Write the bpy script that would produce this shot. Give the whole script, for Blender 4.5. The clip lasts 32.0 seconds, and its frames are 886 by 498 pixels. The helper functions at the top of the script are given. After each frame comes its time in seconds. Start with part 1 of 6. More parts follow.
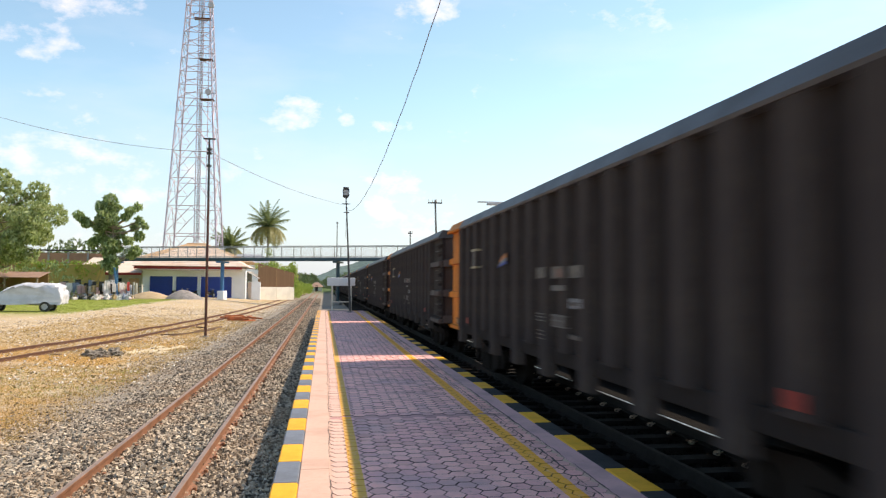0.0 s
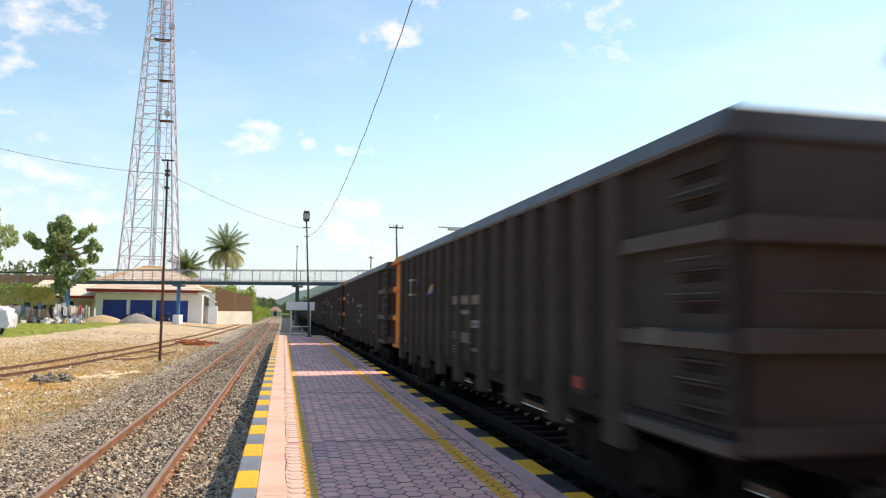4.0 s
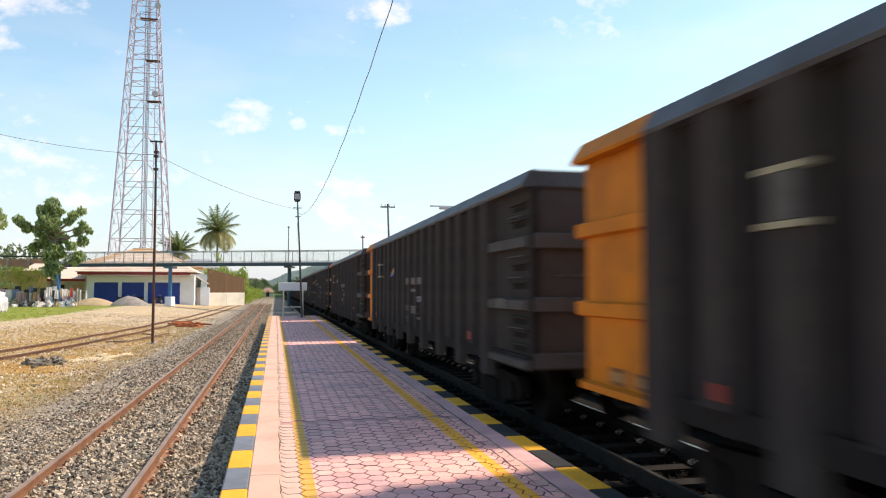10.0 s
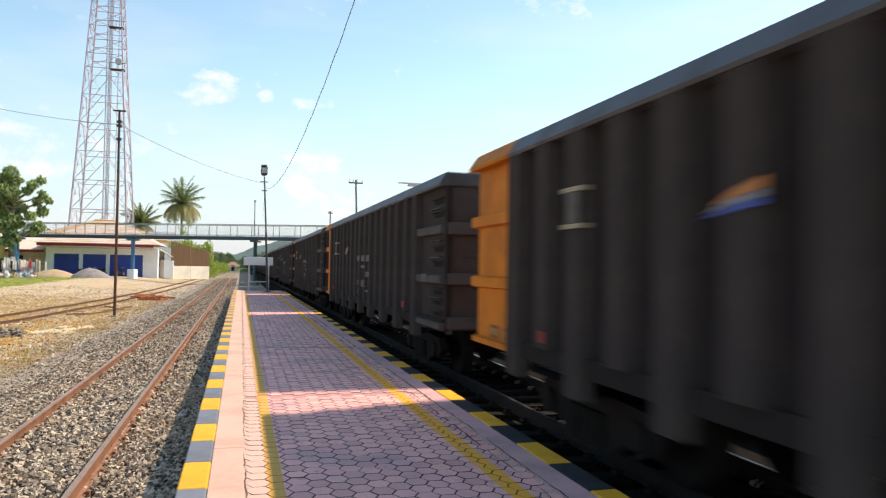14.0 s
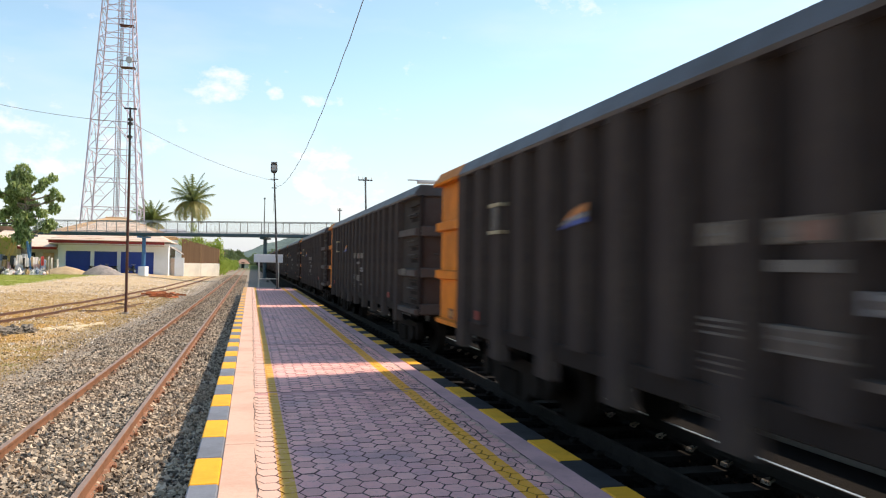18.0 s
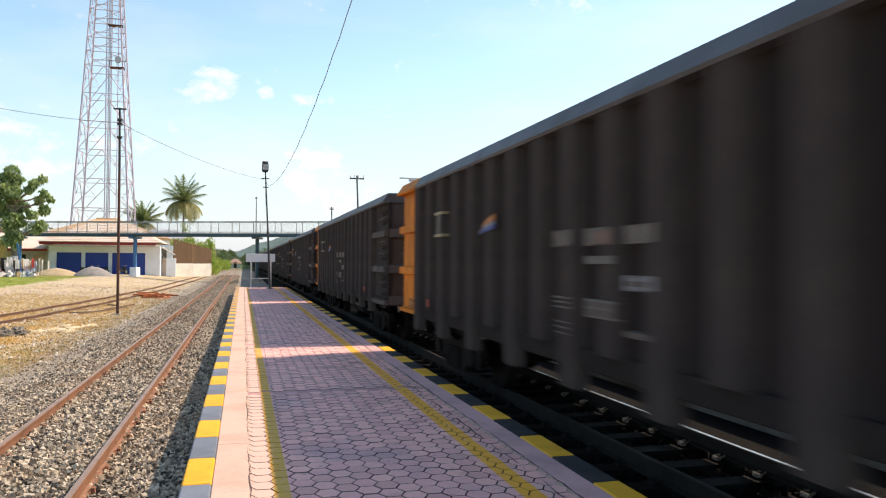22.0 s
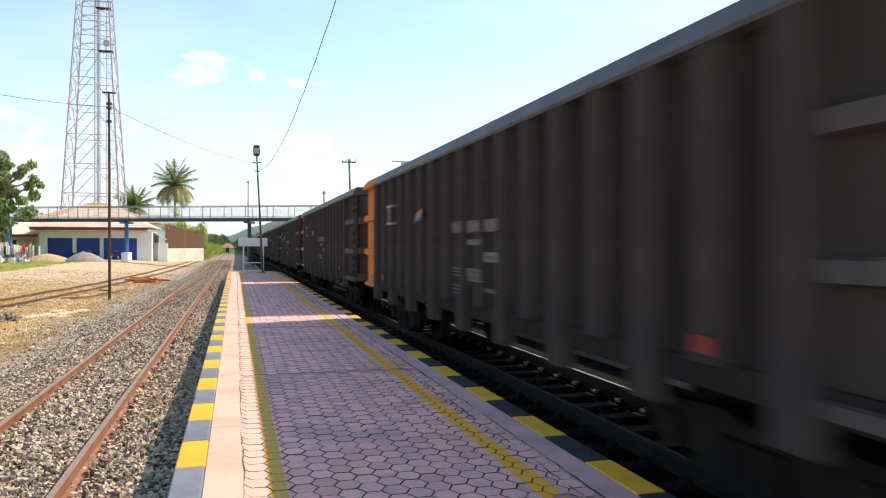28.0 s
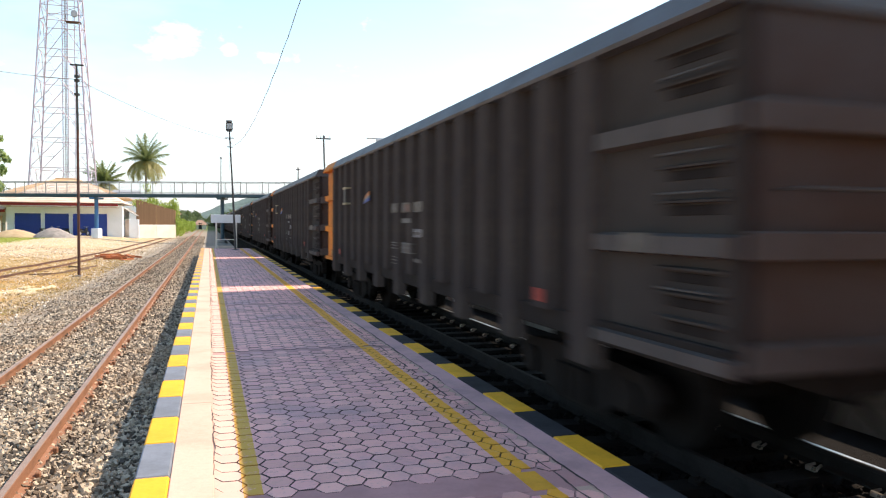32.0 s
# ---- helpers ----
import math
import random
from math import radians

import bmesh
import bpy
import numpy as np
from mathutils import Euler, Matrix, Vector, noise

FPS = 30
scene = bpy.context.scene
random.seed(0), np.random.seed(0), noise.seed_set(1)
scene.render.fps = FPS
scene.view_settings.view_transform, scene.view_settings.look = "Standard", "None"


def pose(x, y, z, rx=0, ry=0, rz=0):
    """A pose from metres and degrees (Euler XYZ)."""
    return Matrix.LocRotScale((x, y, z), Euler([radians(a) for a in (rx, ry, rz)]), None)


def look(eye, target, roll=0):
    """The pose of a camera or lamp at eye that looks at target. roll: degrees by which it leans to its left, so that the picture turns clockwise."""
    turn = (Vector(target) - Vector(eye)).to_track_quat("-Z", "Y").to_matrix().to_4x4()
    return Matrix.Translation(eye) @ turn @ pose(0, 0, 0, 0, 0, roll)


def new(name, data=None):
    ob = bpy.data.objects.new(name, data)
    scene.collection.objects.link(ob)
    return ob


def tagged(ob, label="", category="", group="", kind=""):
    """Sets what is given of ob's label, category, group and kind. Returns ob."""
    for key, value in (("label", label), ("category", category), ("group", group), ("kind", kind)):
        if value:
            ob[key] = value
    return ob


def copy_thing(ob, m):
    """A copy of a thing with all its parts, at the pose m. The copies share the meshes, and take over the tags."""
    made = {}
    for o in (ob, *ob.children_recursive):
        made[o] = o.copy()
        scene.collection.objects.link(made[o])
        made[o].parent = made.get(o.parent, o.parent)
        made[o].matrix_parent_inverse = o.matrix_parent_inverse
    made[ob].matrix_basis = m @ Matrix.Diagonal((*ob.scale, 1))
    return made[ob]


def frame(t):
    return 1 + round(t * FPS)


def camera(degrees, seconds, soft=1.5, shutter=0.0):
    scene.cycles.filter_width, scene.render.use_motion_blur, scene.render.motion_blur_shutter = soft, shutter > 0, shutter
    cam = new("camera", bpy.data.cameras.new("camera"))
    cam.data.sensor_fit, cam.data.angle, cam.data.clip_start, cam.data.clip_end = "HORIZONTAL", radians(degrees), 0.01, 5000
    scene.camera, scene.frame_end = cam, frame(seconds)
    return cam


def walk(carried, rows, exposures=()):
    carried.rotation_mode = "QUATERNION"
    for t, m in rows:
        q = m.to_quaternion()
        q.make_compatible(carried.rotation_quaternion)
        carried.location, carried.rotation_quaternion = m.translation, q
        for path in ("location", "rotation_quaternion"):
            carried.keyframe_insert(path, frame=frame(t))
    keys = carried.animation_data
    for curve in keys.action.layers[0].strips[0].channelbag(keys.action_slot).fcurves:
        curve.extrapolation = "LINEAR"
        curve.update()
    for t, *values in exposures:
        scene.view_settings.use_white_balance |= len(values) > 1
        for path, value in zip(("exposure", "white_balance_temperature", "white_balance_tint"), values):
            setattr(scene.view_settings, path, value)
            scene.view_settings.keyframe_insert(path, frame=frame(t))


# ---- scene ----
# camera: a hand-held stand on the platform, eye 1.6 m over its top (z = 0), y runs along the track
cam = camera(61.05, 32.0, soft=1.15, shutter=0.8)
PATH = [
    (0, -0.018, 0.058, 1.618, 92.82, -0.46, -8.98),
    (0.5, -0.017, 0.052, 1.610, 93.10, -0.23, -10.13),
    (1, -0.014, 0.050, 1.605, 93.16, -0.11, -11.05),
    (1.5, -0.011, 0.046, 1.608, 92.79, -0.16, -10.95),
    (2, -0.016, 0.043, 1.610, 93.14, 0.17, -11.16),
    (2.5, -0.016, 0.035, 1.605, 93.47, 0.18, -11.29),
    (3, -0.008, 0.025, 1.604, 93.74, 0.35, -11.50),
    (3.5, -0.009, 0.024, 1.604, 93.84, 0.26, -11.70),
    (4, -0.019, 0.030, 1.605, 94.77, -0.74, -11.99),
    (4.5, -0.013, 0.025, 1.594, 94.72, -0.60, -13.01),
    (6.5, -0.004, 0.036, 1.599, 93.59, 0.33, -12.59),
    (7, -0.007, 0.034, 1.599, 93.60, 0.20, -12.35),
    (7.5, -0.009, 0.037, 1.602, 93.61, 0.08, -12.29),
    (8, -0.006, 0.039, 1.600, 93.64, 0.24, -12.32),
    (8.5, -0.004, 0.040, 1.601, 93.40, 0.20, -12.35),
    (9, -0.006, 0.038, 1.601, 93.27, 0.17, -12.41),
    (9.5, -0.007, 0.038, 1.602, 93.17, 0.10, -12.54),
    (10, -0.004, 0.035, 1.603, 93.16, -0.06, -12.55),
    (10.5, -0.005, 0.028, 1.605, 93.41, -0.07, -12.60),
    (11, -0.003, 0.018, 1.603, 93.46, -0.08, -12.93),
    (11.5, -0.003, 0.008, 1.604, 93.59, -0.08, -13.50),
    (12, -0.000, -0.004, 1.606, 93.77, -0.27, -13.96),
    (12.5, -0.014, -0.010, 1.611, 93.39, -0.93, -14.13),
    (13, -0.009, -0.014, 1.602, 93.28, -1.10, -15.27),
    (13.5, -0.002, -0.012, 1.597, 92.20, -1.12, -15.76),
    (14, -0.008, -0.002, 1.600, 91.47, -1.01, -15.06),
    (14.5, -0.007, 0.000, 1.603, 91.24, -1.36, -14.33),
    (16.5, -0.013, 0.006, 1.599, 91.12, -1.33, -14.15),
    (17, -0.014, 0.006, 1.600, 91.32, -1.30, -14.21),
    (17.5, -0.016, 0.006, 1.596, 91.32, -1.09, -14.25),
    (18, -0.014, 0.003, 1.598, 91.24, -1.01, -14.35),
    (18.5, -0.007, -0.006, 1.596, 90.95, -1.09, -14.60),
    (19, -0.009, -0.006, 1.599, 90.78, -1.15, -14.58),
    (19.5, -0.008, -0.007, 1.598, 90.74, -1.21, -14.64),
    (20, -0.007, -0.012, 1.598, 90.88, -1.07, -14.63),
    (20.5, -0.004, -0.015, 1.599, 90.91, -0.86, -14.69),
    (21, -0.003, -0.015, 1.598, 90.93, -0.75, -14.79),
    (21.5, -0.003, -0.014, 1.597, 90.95, -0.57, -14.83),
    (22, -0.003, -0.012, 1.597, 91.07, -0.41, -14.90),
    (22.5, 0.000, -0.017, 1.594, 91.13, -0.17, -14.95),
    (23, -0.003, -0.021, 1.592, 91.09, -0.28, -15.04),
    (23.5, -0.004, -0.014, 1.591, 90.91, -0.30, -15.12),
    (24, -0.000, -0.012, 1.592, 90.71, -0.45, -15.15),
    (24.5, 0.001, -0.006, 1.588, 90.32, -0.20, -15.24),
    (25, 0.007, 0.000, 1.588, 89.86, -0.15, -15.28),
    (25.5, 0.009, 0.004, 1.585, 89.65, -0.06, -15.30),
    (27.5, 0.009, 0.000, 1.584, 89.71, -0.09, -15.29),
    (28, 0.007, -0.006, 1.583, 89.81, -0.07, -15.44),
    (28.5, 0.006, -0.006, 1.583, 89.72, -0.19, -15.44),
    (29, 0.008, -0.009, 1.586, 89.76, -0.20, -15.44),
    (29.5, 0.007, -0.018, 1.583, 89.75, -0.34, -15.51),
    (30, 0.009, -0.025, 1.581, 89.70, -0.53, -15.92),
    (30.5, 0.013, -0.020, 1.581, 89.13, -0.59, -16.02),
    (31, 0.022, -0.020, 1.580, 88.68, -0.79, -16.77),
    (31.5, 0.029, -0.028, 1.579, 88.33, -0.66, -17.07),
    (32, 0.031, -0.031, 1.579, 88.14, -0.42, -17.33),
]
walk(cam, [(t, pose(x, y, z, rx, ry, rz)) for t, x, y, z, rx, ry, rz in PATH], exposures=[(0.0, 0.58, 7950, 17), (12.0, 0.57, 7950, 17), (22.0, 0.63, 7950, 18), (28.0, 0.73, 7900, 18), (30.0, 0.83, 7900, 18), (32.0, 1.0, 7900, 18)])

# world and sun: high sun from the far side of the train, a little ahead
SUN_WAY = Vector((1.0, 0.30, 1.152)).normalized()
SUN_EL = math.asin(SUN_WAY.z)
SUN_AZ = math.atan2(SUN_WAY.x, SUN_WAY.y)
world = bpy.data.worlds.new("sky")
scene.world = world
world.use_nodes = True
wn, wl = world.node_tree.nodes, world.node_tree.links
wn.clear()
w_out = wn.new("ShaderNodeOutputWorld")
w_bg = wn.new("ShaderNodeBackground")
w_bg.inputs["Strength"].default_value = 0.15
w_sky = wn.new("ShaderNodeTexSky")
w_sky.sky_type = "NISHITA"
w_sky.sun_disc = False
w_sky.sun_elevation = SUN_EL
w_sky.sun_rotation = SUN_AZ
w_sky.air_density = 1.0
w_sky.dust_density = 0.35
w_sky.ozone_density = 1.0
w_co = wn.new("ShaderNodeTexCoord")


def w_math(op, a, b=None, clamp=False):
    n = wn.new("ShaderNodeMath")
    n.operation, n.use_clamp = op, clamp
    for i, v in enumerate((a, b)):
        if v is None:
            continue
        if isinstance(v, (int, float)):
            n.inputs[i].default_value = v
        else:
            wl.new(v, n.inputs[i])
    return n.outputs[0]


def w_noise(scale, detail, rough, stretch):
    m = wn.new("ShaderNodeMapping")
    m.inputs["Scale"].default_value = stretch
    wl.new(w_co.outputs["Generated"], m.inputs["Vector"])
    n = wn.new("ShaderNodeTexNoise")
    n.inputs["Scale"].default_value, n.inputs["Detail"].default_value, n.inputs["Roughness"].default_value = scale, detail, rough
    wl.new(m.outputs[0], n.inputs["Vector"])
    return n.outputs["Fac"]


w_puff = w_math("ADD", w_math("MULTIPLY", w_noise(19.0, 8, 0.62, (1, 1, 1.6)), 2.3), -0.72)
w_mask = None
# cumulus by compass bearing and height in degrees: bearing, height, half width, half height, weight
for brg, hgt, hw, hh, wt in [(5.6, 5.8, 3.4, 3.6, 1.0), (11.0, 4.0, 3.8, 2.4, 0.75), (-2.5, 12.6, 2.3, 1.5, 1.15), (5.0, 12.2, 2.2, 0.7, 1.05), (1.6, 12.4, 0.7, 0.5, 1.0),
                             (-18.0, 19.6, 5.5, 2.2, 1.0), (-15.5, 7.6, 9.0, 3.6, 0.85), (-0.5, 16.6, 0.9, 0.6, 0.45), (7.5, 20.4, 3.2, 1.4, 0.9), (-20.0, 16.2, 2.8, 1.5, 0.8),
                             (-16.0, 3.0, 12.0, 2.4, 0.4), (24.0, 21.0, 5.0, 4.0, 0.6), (8.0, 24.0, 9.0, 1.8, 0.5), (60.0, 14.0, 14.0, 7.0, 0.6), (-75.0, 12.0, 16.0, 6.0, 0.6), (170.0, 15.0, 25.0, 8.0, 0.6)]:
    c = Vector((math.sin(radians(brg)) * math.cos(radians(hgt)), math.cos(radians(brg)) * math.cos(radians(hgt)), math.sin(radians(hgt))))
    side = Vector((math.cos(radians(brg)), -math.sin(radians(brg)), 0))
    up = side.cross(c)
    q = None
    for axis, half in ((side, hw), (up, hh)):
        d = wn.new("ShaderNodeVectorMath")
        d.operation = "DOT_PRODUCT"
        wl.new(w_co.outputs["Generated"], d.inputs[0])
        d.inputs[1].default_value = axis
        off = w_math("SUBTRACT", d.outputs["Value"], c.dot(axis))
        s = w_math("POWER", w_math("MULTIPLY", off, 1 / math.sin(radians(half))), 2)
        q = s if q is None else w_math("ADD", q, s)
    d = wn.new("ShaderNodeVectorMath")
    d.operation = "DOT_PRODUCT"
    wl.new(w_co.outputs["Generated"], d.inputs[0])
    d.inputs[1].default_value = c
    ahead = w_math("GREATER_THAN", d.outputs["Value"], 0.3)
    blob = w_math("MULTIPLY", w_math("MULTIPLY", w_math("SUBTRACT", 1.35, q, True), wt), ahead)
    w_mask = blob if w_mask is None else w_math("MAXIMUM", w_mask, blob)
w_cum = w_math("MULTIPLY", w_math("SUBTRACT", w_math("ADD", w_math("MULTIPLY", w_mask, 0.46), w_puff), 0.75), 1.7, True)
w_wisp = w_math("MULTIPLY", w_math("SUBTRACT", w_noise(3.2, 5, 0.55, (1, 1, 3.5)), 0.50), 1.6, True)
w_all = w_math("MAXIMUM", w_math("MULTIPLY", w_cum, 0.8), w_math("MULTIPLY", w_wisp, 0.4))
w_mix = wn.new("ShaderNodeMix")
w_mix.data_type = "RGBA"
w_mix.inputs["B"].default_value = (5.3, 5.5, 6.3, 1)
wl.new(w_all, w_mix.inputs["Factor"])
w_tint = wn.new("ShaderNodeMix")
w_tint.data_type, w_tint.blend_type = "RGBA", "MULTIPLY"
w_tint.inputs["Factor"].default_value = 1.0
w_tint.inputs["B"].default_value = (0.86, 1.08, 1.08, 1)
wl.new(w_sky.outputs[0], w_tint.inputs["A"])
# pale haze low over the horizon
w_low = wn.new("ShaderNodeSeparateXYZ")
wl.new(w_co.outputs["Generated"], w_low.inputs[0])
w_haze = wn.new("ShaderNodeMix")
w_haze.data_type = "RGBA"
w_haze.inputs["B"].default_value = (2.72, 3.22, 4.5, 1)
wl.new(w_math("MULTIPLY", w_math("MULTIPLY", w_math("SUBTRACT", 0.24, w_low.outputs["Z"]), 4.0, True), 0.88), w_haze.inputs["Factor"])
wl.new(w_tint.outputs["Result"], w_haze.inputs["A"])
wl.new(w_haze.outputs["Result"], w_mix.inputs["A"])
wl.new(w_mix.outputs["Result"], w_bg.inputs["Color"])
wl.new(w_bg.outputs[0], w_out.inputs[0])

sun = new("sun", bpy.data.lights.new("sun", "SUN"))
sun.data.energy, sun.data.angle, sun.data.color = 3.7, radians(0.55), (1.0, 0.94, 0.84)
sun.matrix_world = look(SUN_WAY * 100, (0, 0, 0))


# ---- materials ----
class Nodes:
    """A small writer of node materials, in object space and metres."""

    def __init__(self, name, space="Object"):
        self.mat = bpy.data.materials.new(name)
        self.mat.use_nodes = True
        self.n, self.l = self.mat.node_tree.nodes, self.mat.node_tree.links
        self.b = self.n["Principled BSDF"]
        if space == "World":
            self.co = self.n.new("ShaderNodeNewGeometry").outputs["Position"]
        else:
            self.co = self.n.new("ShaderNodeTexCoord").outputs["Object"]

    def noise(self, scale, detail=4, rough=0.6, stretch=None):
        x = self.n.new("ShaderNodeTexNoise")
        x.inputs["Scale"].default_value, x.inputs["Detail"].default_value, x.inputs["Roughness"].default_value = scale, detail, rough
        v = self.co
        if stretch:
            m = self.n.new("ShaderNodeMapping")
            m.inputs["Scale"].default_value = stretch
            self.l.new(v, m.inputs["Vector"])
            v = m.outputs[0]
        self.l.new(v, x.inputs["Vector"])
        return x.outputs["Fac"]

    def math(self, op, a, b=0.0, clamp=False):
        x = self.n.new("ShaderNodeMath")
        x.operation, x.use_clamp = op, clamp
        for i, v in enumerate((a, b)):
            if isinstance(v, (int, float)):
                x.inputs[i].default_value = v
            else:
                self.l.new(v, x.inputs[i])
        return x.outputs[0]

    def ramp(self, v, lo, hi):
        x = self.n.new("ShaderNodeMapRange")
        x.interpolation_type = "SMOOTHSTEP"
        x.inputs["From Min"].default_value, x.inputs["From Max"].default_value = lo, hi
        self.l.new(v, x.inputs["Value"])
        return x.outputs[0]

    def mix(self, f, a, b, how="MIX"):
        x = self.n.new("ShaderNodeMix")
        x.data_type, x.blend_type = "RGBA", how
        for key, v in (("Factor", f), ("A", a), ("B", b)):
            if isinstance(v, (int, float)):
                x.inputs[key].default_value = v
            elif isinstance(v, tuple):
                x.inputs[key].default_value = (*v, 1)
            else:
                self.l.new(v, x.inputs[key])
        return x.outputs["Result"]

    def axis(self, k):
        x = self.n.new("ShaderNodeSeparateXYZ")
        self.l.new(self.co, x.inputs[0])
        return x.outputs[k]

    def random(self, island=False):
        if island:
            return self.n.new("ShaderNodeNewGeometry").outputs["Random Per Island"]
        return self.n.new("ShaderNodeObjectInfo").outputs["Random"]

    def done(self, colour, rough=0.8, metal=0.0, bump=None, strength=0.3, distance=0.01, spec=0.5):
        for key, v in (("Base Color", colour), ("Roughness", rough), ("Metallic", metal), ("Specular IOR Level", spec)):
            if isinstance(v, (int, float)):
                self.b.inputs[key].default_value = v
            elif isinstance(v, tuple):
                self.b.inputs[key].default_value = (*v, 1)
            else:
                self.l.new(v, self.b.inputs[key])
        if bump is not None:
            x = self.n.new("ShaderNodeBump")
            x.inputs["Strength"].default_value, x.inputs["Distance"].default_value = strength, distance
            self.l.new(bump, x.inputs["Height"])
            self.l.new(x.outputs[0], self.b.inputs["Normal"])
        return self.mat


def dark(c, k):
    return tuple(v * k for v in c)


def worn(name, c, stain=0.6, grain=30.0, blot=1.5, rough=0.75, metal=0.0, amount=0.6, bump=0.3, island=False, vary=0.0, dirt=None, spec=0.5):
    """Paint, plaster, concrete or steel with fine grain, broad stains and, for pieces, a shade of each one's own."""
    s = Nodes(name)
    g, b = s.noise(grain, 5), s.noise(blot, 5, 0.65)
    col = s.mix(s.math("MULTIPLY", s.ramp(b, 0.42, 0.68), amount), c, dirt or dark(c, stain))
    col = s.mix(s.math("MULTIPLY", s.ramp(g, 0.45, 0.75), 0.35), col, dark(c, 0.75))
    if vary:
        r = s.random(island)
        col = s.mix(s.math("MULTIPLY", r, vary), col, dark(c, 0.35))
    rr = s.math("ADD", s.math("MULTIPLY", b, 0.2), rough - 0.1)
    return s.done(col, rr, metal, g, bump, 0.01, spec)


def patchy(name, cols, scales, rough=0.9, bump=0.5, dist=0.02, space="Object"):
    """Earth and the like: a base colour with layers (colour, noise scale, from, to) upon it."""
    s = Nodes(name, space)
    col = cols
    for c, sc, lo, hi in scales:
        col = s.mix(s.ramp(s.noise(sc, 6, 0.65), lo, hi), col, c)
    return s.done(col, rough, 0.0, s.noise(40.0, 6, 0.7), bump, dist)


def hex_paint(name, island):
    """Faded pink hexagon pavers with two yellow lines painted across them along the platform."""
    s = Nodes(name, "World")
    r = s.random(island)
    col = s.mix(s.ramp(r, 0.0, 1.0), (0.97, 0.50, 0.44), (0.85, 0.40, 0.39))
    col = s.mix(s.math("MULTIPLY", s.ramp(r, 0.72, 0.78), 0.7), col, (0.76, 0.38, 0.33))
    col = s.mix(s.math("MULTIPLY", s.ramp(s.noise(0.9, 5, 0.6), 0.45, 0.7), 0.6), col, (0.43, 0.29, 0.31))
    col = s.mix(s.math("MULTIPLY", s.ramp(s.noise(26, 5, 0.7), 0.5, 0.78), 0.5), col, (0.32, 0.215, 0.22))
    col = s.mix(s.math("MULTIPLY", s.ramp(s.noise(1.7, 4, 0.6), 0.56, 0.68), 0.6), col, (0.60, 0.28, 0.25))
    col = s.mix(s.math("MULTIPLY", s.ramp(s.noise(5.5, 6, 0.75), 0.58, 0.68), 0.55), col, (0.27, 0.18, 0.17))
    x = s.axis(0)
    col = s.mix(s.math("MULTIPLY", s.math("LESS_THAN", x, 0.225), 0.8), col, (0.65, 0.435, 0.35))
    wob = s.math("MULTIPLY", s.math("SUBTRACT", s.noise(9, 4), 0.5), 0.03)
    xw = s.math("ADD", x, wob)
    for lo, hi, paint, thin in ((0.222, 0.335, (0.70, 0.38, 0.06), 0.85), (1.875, 2.03, (0.95, 0.42, 0.03), 0.5)):
        band = s.math("MULTIPLY", s.math("GREATER_THAN", xw, lo), s.math("LESS_THAN", xw, hi))
        wear = s.math("MULTIPLY", band, s.math("SUBTRACT", 1.0, s.math("MULTIPLY", s.ramp(s.noise(14, 6, 0.75), 0.50, 0.72), thin)))
        col = s.mix(wear, col, paint)
    return s.done(col, 0.78, 0.0, s.noise(60, 5, 0.7), 0.35, 0.006)


M = {}
M["hex"] = hex_paint("paver_piece", False)
M["hexfar"] = hex_paint("paver_far", True)
M["pink"] = worn("pink_concrete", (0.665, 0.44, 0.35), 0.72, 24, 1.1, 0.85, amount=0.75, bump=0.35, dirt=(0.52, 0.315, 0.245))
# train-side slab: mauve copy of the pink, the shade's tint in its colour
M["pinkdull"] = worn("mauve_pink_concrete", (0.71, 0.395, 0.395), 0.7, 24, 1.1, 0.85, amount=0.8, bump=0.35, dirt=(0.45, 0.27, 0.27))
M["pinkred"] = worn("red_pink_concrete", (0.58, 0.29, 0.28), 0.7, 24, 1.3, 0.85, amount=0.7)
M["lineyellow"] = worn("worn_yellow_line", (0.86, 0.40, 0.03), 0.6, 18, 2.6, 0.75, amount=0.5)
M["kerb_y"] = worn("kerb_yellow", (0.92, 0.435, 0.018), 0.65, 18, 2.6, 0.7, amount=0.45, vary=0.12)
M["kerb_g"] = worn("kerb_grey", (0.17, 0.20, 0.25), 0.6, 18, 2.6, 0.75, amount=0.6, vary=0.35)
M["joint"] = worn("joint_mortar", (0.085, 0.062, 0.06), 0.6, 40, 2, 0.95)
s = Nodes("paver_joint", "World")
c = s.mix(s.ramp(s.noise(3.5, 5, 0.7), 0.40, 0.66), (0.085, 0.058, 0.056), (0.26, 0.165, 0.155))
for lo, hi in ((0.222, 0.335), (1.875, 2.03)):
    c = s.mix(s.math("MULTIPLY", s.math("MULTIPLY", s.math("GREATER_THAN", s.axis(0), lo), s.math("LESS_THAN", s.axis(0), hi)), 0.7), c, (0.74, 0.32, 0.02))
# train-side grey kerb: darker copy, the train's shade put into the paint
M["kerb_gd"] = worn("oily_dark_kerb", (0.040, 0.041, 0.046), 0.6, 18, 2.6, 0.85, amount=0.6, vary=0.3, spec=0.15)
M["hexjoint"] = s.done(c, 0.95)
M["concrete"] = worn("old_concrete", (0.36, 0.34, 0.32), 0.6, 20, 0.9, 0.9, amount=0.8)
M["rust"] = worn("rusty_rail", (0.27, 0.125, 0.070), 0.5, 35, 3.0, 0.75, metal=0.15, amount=0.7)
M["rusthead"] = worn("worn_rail_head", (0.31, 0.215, 0.17), 0.7, 35, 3.0, 0.55, metal=0.2, amount=0.7)
M["bright"] = worn("polished_rail_head", (0.46, 0.44, 0.43), 0.25, 60, 2.2, 0.33, metal=0.9, amount=0.9)
